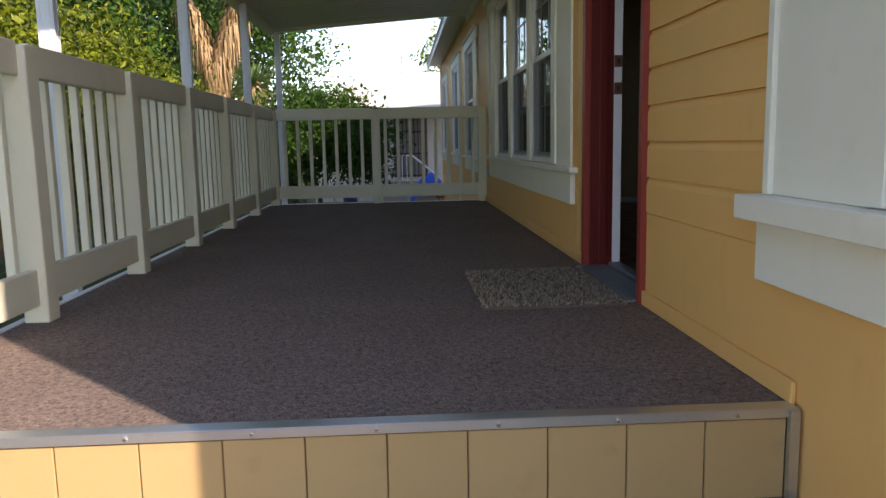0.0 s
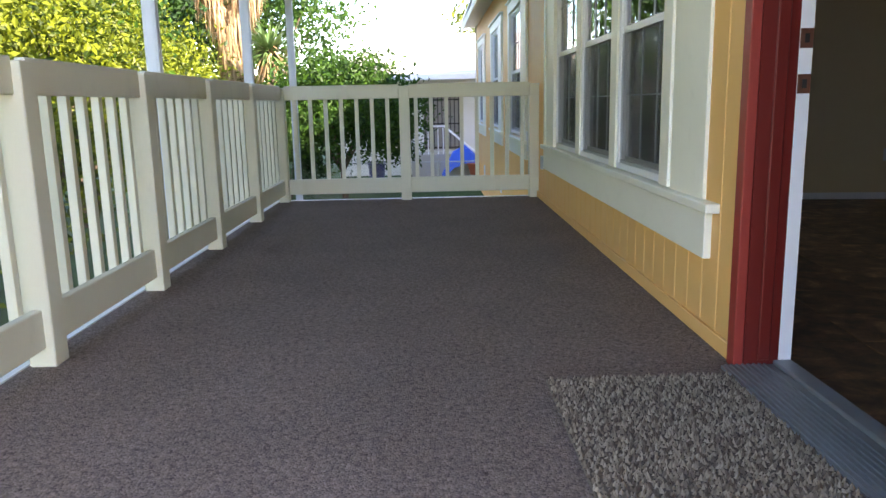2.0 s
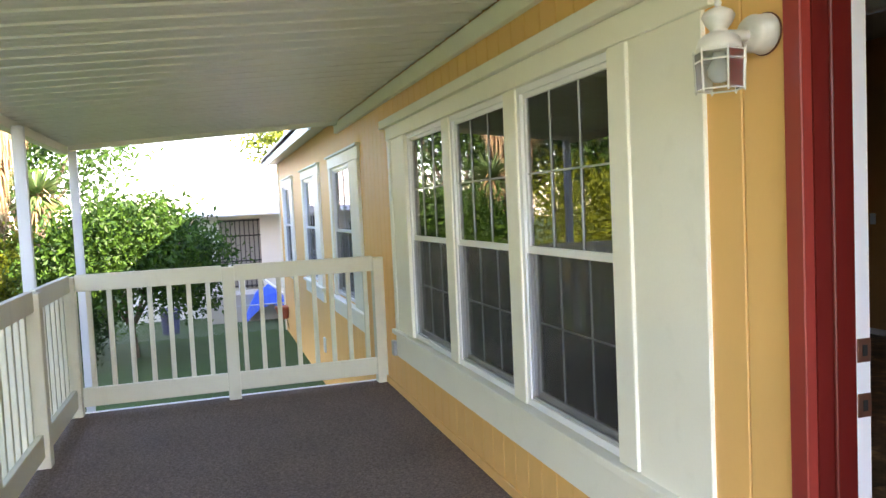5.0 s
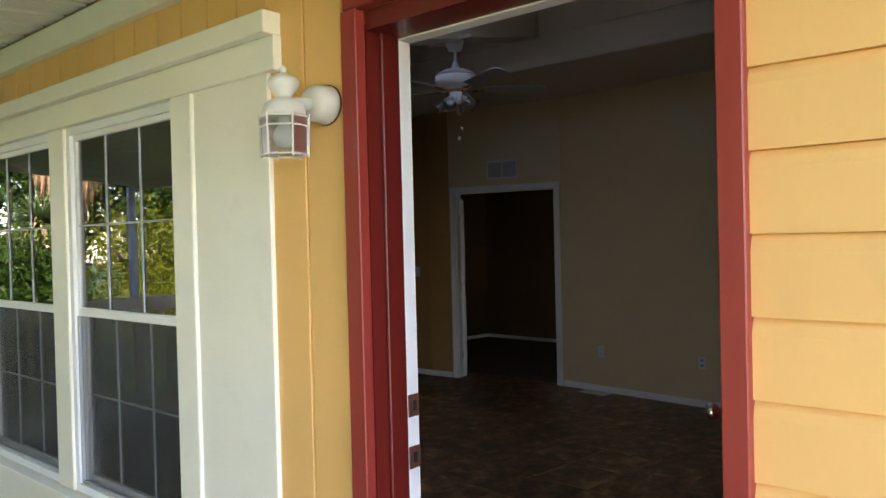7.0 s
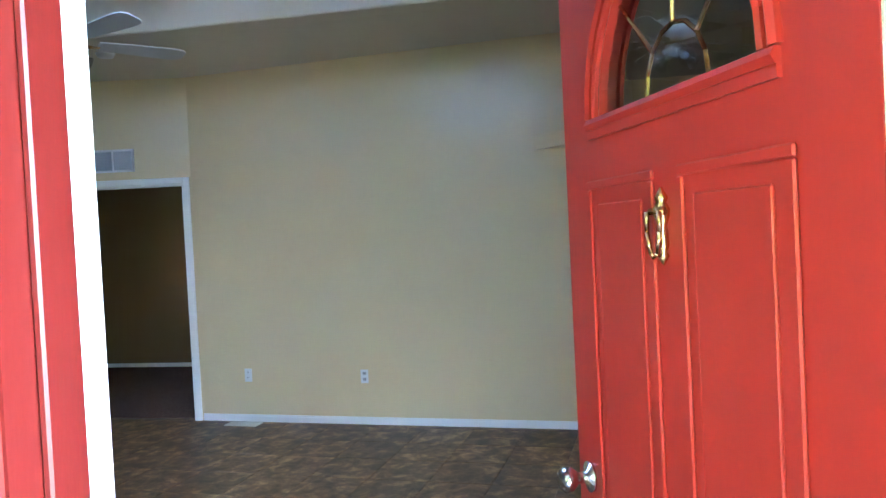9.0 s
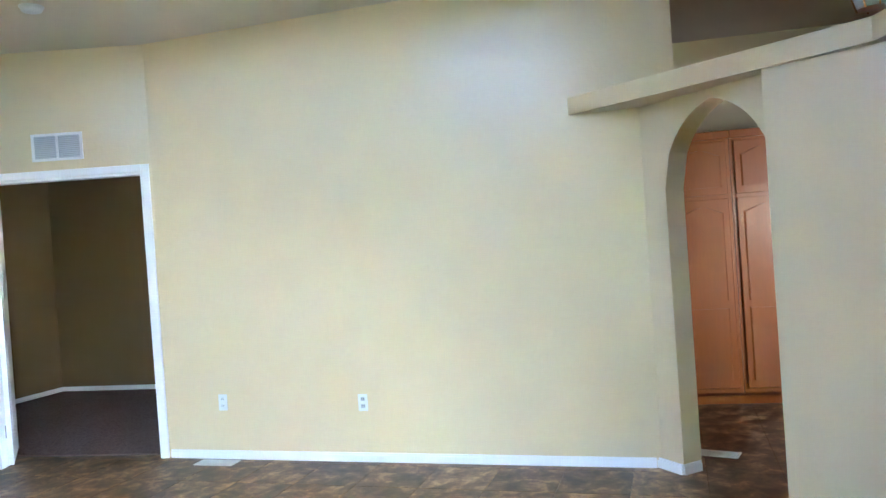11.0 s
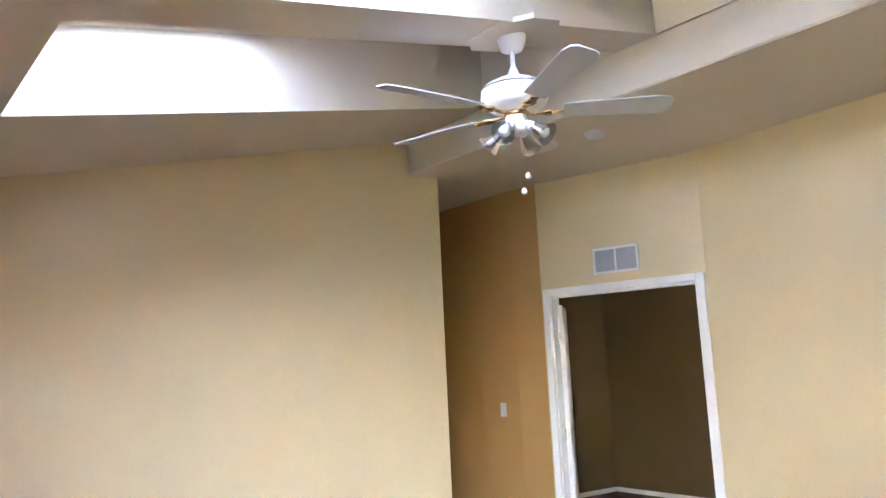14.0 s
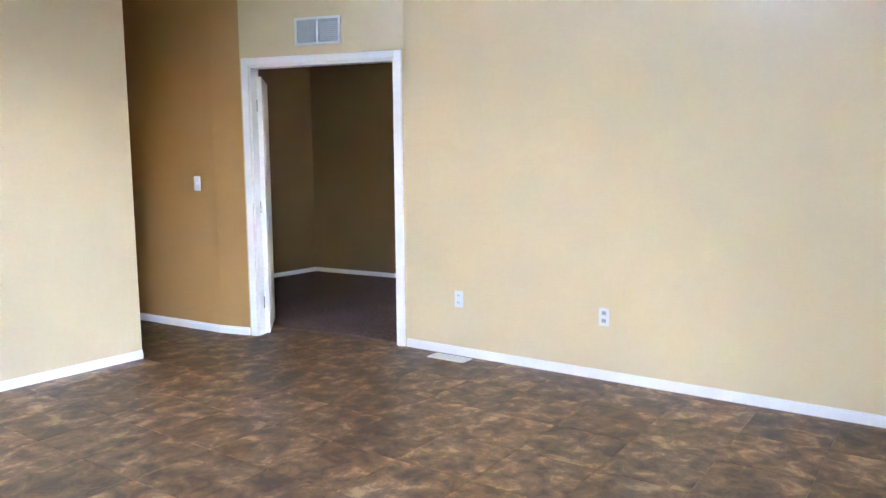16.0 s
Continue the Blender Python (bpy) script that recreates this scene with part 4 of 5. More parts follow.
    # raised panels below
    for xa, xb in ((0.13, 0.41), (0.49, 0.77)):
        for za, zc in ((0.16, 0.62), (0.76, 1.6)):
            for y, sgn in ((T_, 1), (0, -1)):
                bm = bmesh.new()
                for x0, x1, z0, z1 in ((xa, xb, za, za + 0.018), (xa, xb, zc - 0.018, zc), (xa, xa + 0.018, za + 0.018, zc - 0.018), (xb - 0.018, xb, za + 0.018, zc - 0.018)):
                    add_box(bm, x0, x1, min(y, y + 0.007 * sgn), max(y, y + 0.007 * sgn), z0, z1, bevel=0.003)
                add_box(bm, xa + 0.045, xb - 0.045, min(y, y + 0.005 * sgn), max(y, y + 0.005 * sgn), za + 0.045, zc - 0.045, bevel=0.004)
                part("door_panel", bm, RED, leaf)
    part("hinge_edge", box(-0.004, -0.0005, 0.002, T_ - 0.002, 0.04, H_ + 0.02), WHITE, leaf, "white unpainted door edge")
    # knob and rose
    bm = bmesh.new()
    R = pose(0.83, T_, 0.983, -90, 0, 0)
    lathe(bm, [(0.032, 0.0), (0.032, 0.006), (0.012, 0.012), (0.012, 0.03), (0.026, 0.045), (0.028, 0.06), (0.018, 0.07), (0.002, 0.072)], 20, m=R)
    part("knob", bm, STEEL, leaf, "satin metal door knob", smooth=True)
    # knocker
    bm = bmesh.new()
    prof = [(0.002, -0.09), (0.007, -0.08), (0.013, -0.07), (0.008, -0.06), (0.014, -0.045), (0.01, 0.0), (0.018, 0.02), (0.02, 0.035), (0.01, 0.05), (0.015, 0.06), (0.007, 0.075), (0.002, 0.085)]
    lathe(bm, [(r * 0.75, z * 0.72) for r, z in prof], 12, at=(0.455, T_ + 0.008, 1.508))
    kn = part("knocker", bm, BRASS, leaf, "polished brass door knocker", smooth=True)
    bm = bmesh.new()
    pts = [(-0.02, 0.022), (-0.022, -0.01), (-0.012, -0.045), (0.0, -0.052), (0.012, -0.045), (0.022, -0.01), (0.02, 0.022)]
    for p, q in zip(pts, pts[1:]):
        cyl(bm, (0.455 + p[0], T_ + 0.024, 1.508 + p[1]), (0.455 + q[0], T_ + 0.024, 1.508 + q[1]), 0.004, seg=8)
    cyl(bm, (0.433, T_ + 0.016, 1.53), (0.477, T_ + 0.016, 1.53), 0.007, seg=8)
    part("striker", bm, BRASS, kn, smooth=True)


doorway()


# ---- doormat ----
def doormat():
    mat = thing("doormat", "shaggy beige and brown doormat at the threshold", "doormat")
    x0, x1, y0, y1 = -0.685, -0.085, 4.985, 5.86
    bm = box(x0, x1, y0, y1, 0.002, 0.014)
    part("backing", bm, material("mat_backing", (0.12, 0.09, 0.07), 0.9), mat)
    rnd = np.random.RandomState(4)
    verts, faces = [], []
    nx, ny = 44, 74
    for i in range(nx):
        for j in range(ny):
            x = x0 + (x1 - x0) * (i + 0.5 + rnd.uniform(-0.4, 0.4)) / nx
            y = y0 + (y1 - y0) * (j + 0.5 + rnd.uniform(-0.4, 0.4)) / ny
            h, r = rnd.uniform(0.008, 0.018), rnd.uniform(0.006, 0.009)
            tx, ty = rnd.uniform(-0.005, 0.005, 2)
            b = len(verts)
            a0 = rnd.uniform(0, 2)
            for k in range(4):
                a = a0 + k * math.pi / 2
                verts.append((x + r * math.cos(a), y + r * math.sin(a), 0.013))
            verts.append((x + tx, y + ty, 0.013 + h))
            faces += [(b, b + 1, b + 4), (b + 1, b + 2, b + 4), (b + 2, b + 3, b + 4), (b + 3, b, b + 4)]
    me = bpy.data.meshes.new("tuft")
    me.from_pydata(verts, [], faces)
    me.materials.append(TUFT)
    ob = new("tuft", me)
    ob.parent = mat
    tagged(ob, kind="stuff")


TUFT = leaf_mat("doormat_tufts", (0.1, 0.07, 0.052), (0.36, 0.29, 0.215), 0.95, 0.05)
doormat()


# ---- wall lantern ----
def lantern():
    L = thing("wall_lantern", "weathered white coach lantern on a round wall plate beside the door", "wall lamp", at=(-0.01, 6.095, 1.888))
    bm = bmesh.new()
    lathe(bm, [(0.06, 0.0), (0.06, 0.01), (0.056, 0.014), (0.056, 0.045), (0.05, 0.056), (0.035, 0.062), (0.002, 0.064)], 28, m=pose(0, 0, 0.01, 0, -90, 0))
    part("wall_plate", bm, LAMPWHITE, L, smooth=True)
    bm = bmesh.new()
    lathe(bm, [(0.063, 0.0), (0.0635, 0.003), (0.06, 0.004)], 28, m=pose(0, 0, 0.01, 0, -90, 0))
    part("plate_gasket", bm, RUST, L, "rusty rim behind the wall plate")
    X = -0.15
    bm = bmesh.new()
    cyl(bm, (-0.055, 0, 0.005), (X + 0.03, 0, 0.0), 0.017, 0.02, seg=12)
    part("arm", bm, LAMPWHITE, L, smooth=True)
    bm = bmesh.new()
    lathe(bm, [(0.058, -0.045), (0.058, -0.03), (0.052, -0.008), (0.036, 0.006), (0.024, 0.01), (0.022, 0.018), (0.034, 0.034), (0.042, 0.052), (0.0425, 0.058), (0.036, 0.07), (0.02, 0.08), (0.009, 0.084), (0.008, 0.09), (0.01, 0.096), (0.006, 0.104), (0.002, 0.108)], 28, at=(X, 0, 0))
    part("cap", bm, LAMPWHITE, L, "white domed lantern cap with an urn finial", smooth=True)
    n = 6
    for k in range(n):
        a = 2 * math.pi * k / n + 0.2
        b = 2 * math.pi * (k + 1) / n + 0.2
        ra, rb = 0.066, 0.062
        top = (X + ra * math.cos(a), ra * math.sin(a), -0.045)
        low = (X + rb * math.cos(a), rb * math.sin(a), -0.155)
        bm = bmesh.new()
        cyl(bm, top, low, 0.003, seg=6)
        part("post", bm, LAMPWHITE, L)
        for z, r in ((-0.045, ra), (-0.072, 0.065), (-0.155, rb)):
            bm = bmesh.new()
            cyl(bm, (X + r * math.cos(a), r * math.sin(a), z), (X + r * math.cos(b), r * math.sin(b), z), 0.0028, seg=6)
            part("bar", bm, LAMPWHITE, L)
        bm = bmesh.new()
        cyl(bm, low, (low[0], low[1], -0.164), 0.0045, 0.002, seg=6)
        part("stud", bm, LAMPWHITE, L)
        bm = bmesh.new()
        cyl(bm, top, (top[0], top[1], -0.036), 0.0045, 0.002, seg=6)
        part("stud", bm, LAMPWHITE, L)
    bm = bmesh.new()
    for k in range(n):
        a, b = 2 * math.pi * k / n + 0.2, 2 * math.pi * (k + 1) / n + 0.2
        q = [bm.verts.new((X + r * math.cos(t), r * math.sin(t), z)) for r, t, z in ((0.064, a, -0.047), (0.064, b, -0.047), (0.0605, b, -0.153), (0.0605, a, -0.153))]
        bm.faces.new(q)
    p = part("lamp_glass", bm, CLEAR, L, "clear lantern glass")
    p.visible_shadow = False
    bm = bmesh.new()
    lathe(bm, [(0.016, -0.04), (0.018, -0.07), (0.03, -0.09), (0.031, -0.112), (0.016, -0.132), (0.002, -0.135)], 16, at=(X, 0, 0))
    part("bulb", bm, FROST, L, smooth=True)


lantern()
bpy.data.objects["wall_lantern"].scale = (0.95, 0.95, 0.86)


# ---- interior joinery ----
def bedroom_opening():
    a, c = A, C
    d = (Vector(c) - Vector(a)).normalized()
    nrm = Vector((-d.y, d.x))  # to the living room
    ang = math.degrees(math.atan2(d.y, d.x))
    o = thing("door_bedroom_frame", "white painted casing round a wide bedroom opening", "door frame", at=(a[0], a[1], FLOOR), rz=ang)
    w = 0.055
    for s0, s1, nm in ((BD0 - w, BD0, "side_casing"), (BD1, BD1 + w, "side_casing")):
        part(nm, box(s0, s1, 0.0, 0.018, 0.0, HEAD - FLOOR + w, bevel=0.004), WHITE, o)
    part("head_casing", box(BD0, BD1, 0.0, 0.018, HEAD - FLOOR, HEAD - FLOOR + w, bevel=0.004), WHITE, o)
    part("jamb", box(BD0 - 0.001, BD0 + 0.016, -0.11, 0.0, 0.0, HEAD - FLOOR), WHITE, o)
    part("jamb", box(BD1 - 0.016, BD1 + 0.001, -0.11, 0.0, 0.0, HEAD - FLOOR), WHITE, o)
    part("head_jamb", box(BD0, BD1, -0.11, 0.0, HEAD - FLOOR - 0.016, HEAD - FLOOR + 0.001), WHITE, o)
    # a leaf folded back into the bedroom, edge on
    dl = thing("bedroom_door", "white panel door folded open into the dark bedroom", "door", at=tuple((*on_line(a, c, BD1 - 0.03, -0.06), FLOOR + 0.01)), rz=ang - 63.5)
    part("slab", box(0, 0.6, -0.035, 0, 0, 2.0, bevel=0.002), WHITE, dl)
    for z0, z1 in ((0.15, 0.9), (1.05, 1.85)):
        part("door_panel", box(0.1, 0.5, -0.041, -0.035, z0, z1, bevel=0.003), WHITE, dl)
    for z in (0.25, 1.0, 1.78):
        part("hinge", box(-0.012, 0.012, -0.001, 0.006, z - 0.045, z + 0.045), STEEL, dl)
    # return air grille
    g = thing("air_return_grille", "white louvred air grille over the bedroom opening", "vent", at=(*on_line(a, c, 0.665, 0.0), 2.268), rz=ang)
    bm = bmesh.new()
    for x0, x1, z0, z1 in ((-0.2, 0.2, 0.09, 0.11), (-0.2, 0.2, -0.11, -0.09), (-0.2, -0.18, -0.09, 0.09), (0.18, 0.2, -0.09, 0.09), (-0.008, 0.008, -0.09, 0.09)):
        add_box(bm, x0, x1, 0.0, 0.012, z0, z1)
    part("frame", bm, WHITE, g)
    part("backing", box(-0.19, 0.19, 0.0005, 0.002, -0.1, 0.1), VENTGREY, g)
    me = finish(box(-0.085, 0.085, -0.0006, 0.0006, -0.007, 0.007, m=pose(0, 0.006, 0, 40, 0, 0)), "slat", VENTSLAT)
    for s in (-0.094, 0.094):
        for k in range(12):
            shared("slat", me, g, (s, 0, -0.083 + 0.0151 * k))
    g.scale = (0.92, 1, 0.9)


bedroom_opening()


def plate(name, label, x, y, z, ang, dark=False, switch=False):
    o = thing(name, label, "outlet" if not switch else "switch", "wall outlets" if not switch else "", at=(x, y, z), rz=ang)
    part("cover", box(-0.035, 0.035, 0.0, 0.006, -0.057, 0.057, bevel=0.002), PLASTIC, o)
    if switch:
        part("toggle", box(-0.005, 0.005, 0.006, 0.014, -0.01, 0.01), PLASTIC, o)
        return o
    for zz in (-0.024, 0.024):
        s = part("socket", box(-0.015, 0.015, 0.006, 0.0075, zz - 0.013, zz + 0.013, bevel=0.001), PLASTIC if not dark else VENTGREY, o)
        bm = box(-0.008, -0.005, 0.0078, 0.0085, zz - 0.004, zz + 0.008)
        add_box(bm, 0.005, 0.008, 0.0078, 0.0085, zz - 0.004, zz + 0.008)
        part("slot", bm, DARK, s)
    return o


MW = ((5.10, 5.33), A)
mang = math.degrees(math.atan2(A[1] - 5.33, A[0] - 5.10))


def main_at(y, off=0.001):
    u = (y - 5.33) / (A[1] - 5.33)
    return 5.10 + (A[0] - 5.10) * u - off


plate("wall_outlet", "white outlet low on the cream wall", main_at(8.27), 8.27, 0.36, mang)
plate("wall_outlet", "white outlet with dark sockets low on the cream wall", main_at(7.2), 7.2, 0.355, mang, dark=True)
plate("wall_outlet", "white outlet low on the cream wall", main_at(5.72), 5.72, 0.33, mang)
eang = math.degrees(math.atan2(WF[1] - W[1], WF[0] - W[0]))
ey = lambda x: W[1] + (WF[1] - W[1]) * (W[0] - x) / (W[0] - WF[0])
plate("wall_outlet", "white outlet low on the end wall", 3.13, ey(3.13) - 0.001, 0.365, eang)
plate("light_switch", "white light switch on the hall wall", 5.095, 10.5, 1.155, 90, switch=True)


def smoke_detector():
    o = thing("smoke_detector", "round white smoke detector on the flat ceiling", "smoke detector", at=(4.43, 8.82, 2.965))
    bm = bmesh.new()
    lathe(bm, [(0.062, 0.0), (0.064, -0.012), (0.055, -0.03), (0.03, -0.036), (0.002, -0.037)], 24)
    part("body", bm, PLASTIC, o, smooth=True)
    bm = bmesh.new()
    lathe(bm, [(0.07, 0.0), (0.07, -0.006), (0.062, -0.007)], 24)
    part("base", bm, PLASTIC, o)


smoke_detector()


def ceiling_fan():
    fz = ceil_z(3.05)
    o = thing("ceiling_fan", "white ceiling fan with brass brackets and four frosted lamps", "ceiling fan", at=(3.06, 8.18, 2.655))
    top = fz - 2.655
    bm = bmesh.new()
    lathe(bm, [(0.02, top - 0.075), (0.05, top - 0.065), (0.062, top - 0.035), (0.068, top - 0.012), (0.068, top)], 24)
    part("canopy", bm, WHITE, o, smooth=True)
    bm = bmesh.new()
    cyl(bm, (0, 0, 0.1), (0, 0, top - 0.06), 0.012, seg=12)
    lathe(bm, [(0.045, 0.15), (0.03, 0.18), (0.014, 0.22)], 16)
    part("downrod", bm, WHITE, o)
    bm = bmesh.new()
    lathe(bm, [(0.04, 0.155), (0.09, 0.15), (0.135, 0.128), (0.152, 0.1), (0.155, 0.075), (0.145, 0.045), (0.115, 0.02), (0.06, 0.008)], 32)
    part("motor_housing", bm, WHITE, o, smooth=True)
    bm = bmesh.new()
    lathe(bm, [(0.148, 0.114), (0.1545, 0.108), (0.149, 0.102)], 32)
    part("band", bm, ALU, o)
    bm = bmesh.new()
    lathe(bm, [(0.055, -0.015), (0.055, 0.004), (0.03, 0.005)], 24)
    part("brass_ring", bm, BRASS, o, smooth=True)
    bm = bmesh.new()
    lathe(bm, [(0.012, -0.1), (0.04, -0.095), (0.05, -0.07), (0.048, -0.016)], 24)
    part("light_kit", bm, WHITE, o, smooth=True)
    blade = bmesh.new()
    outline = [(0.2, -0.05), (0.35, -0.06), (0.59, -0.07), (0.64, -0.06), (0.66, -0.035), (0.66, 0.035), (0.64, 0.06), (0.59, 0.07), (0.35, 0.06), (0.2, 0.05)]
    lo = [blade.verts.new((x, y, -0.003)) for x, y in outline]
    hi = [blade.verts.new((x, y, 0.003)) for x, y in outline]
    blade.faces.new(lo[::-1]); blade.faces.new(hi)
    for k in range(len(outline)):
        j = (k + 1) % len(outline)
        blade.faces.new((lo[k], lo[j], hi[j], hi[k]))
    bmesh.ops.transform(blade, matrix=pose(0, 0, 0.008, -13, 0, 0), verts=blade.verts)
    bmesh.ops.scale(blade, vec=(1.06, 1.0, 1.0), verts=blade.verts)
    bme = finish(blade, "blade", BLADEGREY)
    br = bmesh.new()
    add_box(br, 0.05, 0.12, -0.012, 0.012, -0.008, 0.0, bevel=0.002)
    lathe(br, [(0.006, -0.012), (0.03, -0.009), (0.034, -0.004), (0.03, 0.0)], 14, at=(0.15, 0, 0))
    add_box(br, 0.17, 0.22, -0.02, 0.02, -0.006, -0.001, bevel=0.002)
    brm = finish(br, "bracket", BRASS, True)
    for k in range(5):
        a = radians(-41 + 72 * k)
        shared("blade", bme, o, (0, 0, 0), a)
        shared("bracket", brm, o, (0, 0, 0), a)
    sh = bmesh.new()
    lathe(sh, [(0.02, 0.0), (0.026, 0.02), (0.034, 0.05), (0.05, 0.085), (0.055, 0.09)], 18)
    for f in [f for f in sh.faces if len(f.verts) > 4]:
        if all(v.co.z > 0.08 for v in f.verts):
            sh.faces.remove(f)
    shm = finish(sh, "shade", GLASS_FROST, True)
    bu = bmesh.new()
    lathe(bu, [(0.012, 0.01), (0.014, 0.03), (0.026, 0.06), (0.024, 0.08), (0.002, 0.09)], 16)
    bum = finish(bu, "bulb", FROST, True)
    ar = bmesh.new()
    lathe(ar, [(0.014, -0.04), (0.02, -0.02), (0.022, 0.006), (0.02, 0.008)], 14)
    arm_me = finish(ar, "lamp_arm", WHITE, True)
    for k in range(4):
        a = radians(20 + 90 * k)
        m = pose(0.075 * math.cos(a), 0.075 * math.sin(a), -0.075) @ pose(0, 0, 0, 0, 0, math.degrees(a)) @ pose(0, 0, 0, 0, 125, 0)
        for nm, me in (("shade", shm), ("bulb", bum), ("lamp_arm", arm_me)):
            s = new(nm, me)
            s.parent = o
            s.matrix_local = m
    for dx, dy, z0 in ((0.045, -0.01, -0.28), (-0.01, -0.03, -0.36)):
        bm = bmesh.new()
        cyl(bm, (dx, dy, -0.09), (dx, dy, z0), 0.0003, seg=5)
        part("pull_chain", bm, STEEL, o)
        bm = bmesh.new()
        lathe(bm, [(0.003, 0.012), (0.012, 0.0), (0.014, -0.01), (0.008, -0.018), (0.002, -0.02)], 12, at=(dx, dy, z0))
        part("pull_knob", bm, LAMPWHITE, o, smooth=True)


GLASS_FROST = glass("ribbed_shade_glass", (0.8, 0.84, 0.88), 0.15, 0.65)
ceiling_fan()


def register(x, y, ang, label):
    o = thing("floor_register", label, "floor vent", "floor registers", at=(x, y, FLOOR), rz=ang)
    bm = bmesh.new()
    for x0, x1, y0, y1 in ((-0.15, 0.15, -0.06, -0.045), (-0.15, 0.15, 0.045, 0.06), (-0.15, -0.135, -0.045, 0.045), (0.135, 0.15, -0.045, 0.045)):
        add_box(bm, x0, x1, y0, y1, 0, 0.006)
    part("frame", bm, LAMPWHITE, o)
    part("backing", box(-0.135, 0.135, -0.045, 0.045, 0, 0.002), VENTGREY, o)
    me = finish(box(-0.135, 0.135, -0.0015, 0.0015, 0.002, 0.005), "slat", LAMPWHITE)
    for k in range(9):
        shared("slat", me, o, (0, -0.038 + 0.0095 * k, 0))


register(main_at(8.29) - 0.11, 8.29, mang, "cream metal floor register by the cream wall")
register(5.35, 4.98, 70, "cream metal floor register beyond the arch")


# ---- kitchen seen through the arch ----
def pantry():
    for k in range(5):
        y1 = 5.02 - 0.46 * k
        y0 = y1 - 0.46
        c = thing("pantry_cabinet", "tall varnished oak pantry cabinet with arched panel doors", "cabinet", "pantry cabinets")
        part("body", box(6.62, 7.2, y0 + 0.002, y1 - 0.002, FLOOR + 0.1, 2.08), WOOD, c)
        part("toe_kick", box(6.68, 7.2, y0, y1, FLOOR, FLOOR + 0.1), WOOD, c)
        part("cornice", box(6.58, 6.62, y0 + 0.001, y1 - 0.001, 2.03, 2.09, bevel=0.004), WOOD, c)
        for z0, z1 in ((1.60, 2.01), (0.1, 1.57)):
            d = part("door", box(6.598, 6.62, y0 + 0.03, y1 - 0.03, z0, z1, bevel=0.004), WOOD, c)
            a, b = y0 + 0.085, y1 - 0.085
            ranges = ((z0 + 0.06, z1 - 0.06),) if z0 > 1 else ((z0 + 0.06, 0.72), (0.78, z1 - 0.06))
            for i, (za, zb) in enumerate(ranges):
                bm = bmesh.new()
                top = [(a + (b - a) * t / 10, zb - 0.05 + (0.05 * math.sin(math.pi * t / 10) ** 1.5 if i == len(ranges) - 1 else 0.05)) for t in range(11)]
                poly = [(b, za), (a, za)] + top
                lo = [bm.verts.new((6.59, y, z)) for y, z in poly]
                hi = [bm.verts.new((6.5985, y + (0.012 if y < (a + b) / 2 else -0.012) * -1, z)) for y, z in poly]
                bm.faces.new(lo)
                for q in range(len(poly)):
                    r = (q + 1) % len(poly)
                    bm.faces.new((lo[q], hi[q], hi[r], lo[r]))
                part("raised_panel", bm, WOOD, d)
    o = thing("pendant_lamp", "brass framed pendant lamp hanging beyond the ledge", "ceiling lamp", at=(4.95, 4.06, 2.60))
    bm = bmesh.new()
    cyl(bm, (0, 0, 0.05), (0, 0, 0.33), 0.006, seg=8)
    lathe(bm, [(0.02, 0.1), (0.12, 0.03), (0.13, 0.0), (0.125, -0.01)], 8)
    for k in range(8):
        a = 2 * math.pi * k / 8
        cyl(bm, (0.125 * math.cos(a), 0.125 * math.sin(a), 0), (0.09 * math.cos(a), 0.09 * math.sin(a), -0.12), 0.005, seg=6)
    part("frame", bm, BRASS, o)
    bm = bmesh.new()
    lathe(bm, [(0.085, -0.115), (0.12, -0.005)], 8)
    part("shade", bm, FROST, o)


pantry()


def kitchen_light():
    """Unseen area lamp added inside the kitchen, for daylight from an assumed window."""
    la = bpy.data.lights.new("kitchen_fill_light", "AREA")
    la.shape, la.size, la.size_y, la.energy, la.color, la.spread = "RECTANGLE", 0.9, 0.9, 0.055, (0.95, 0.96, 1.0), radians(95)
    ob = new("kitchen_fill_light", la)
    ob.matrix_world = look((4.7, 3.2, 1.5), (6.6, 4.35, 1.0))


kitchen_light()


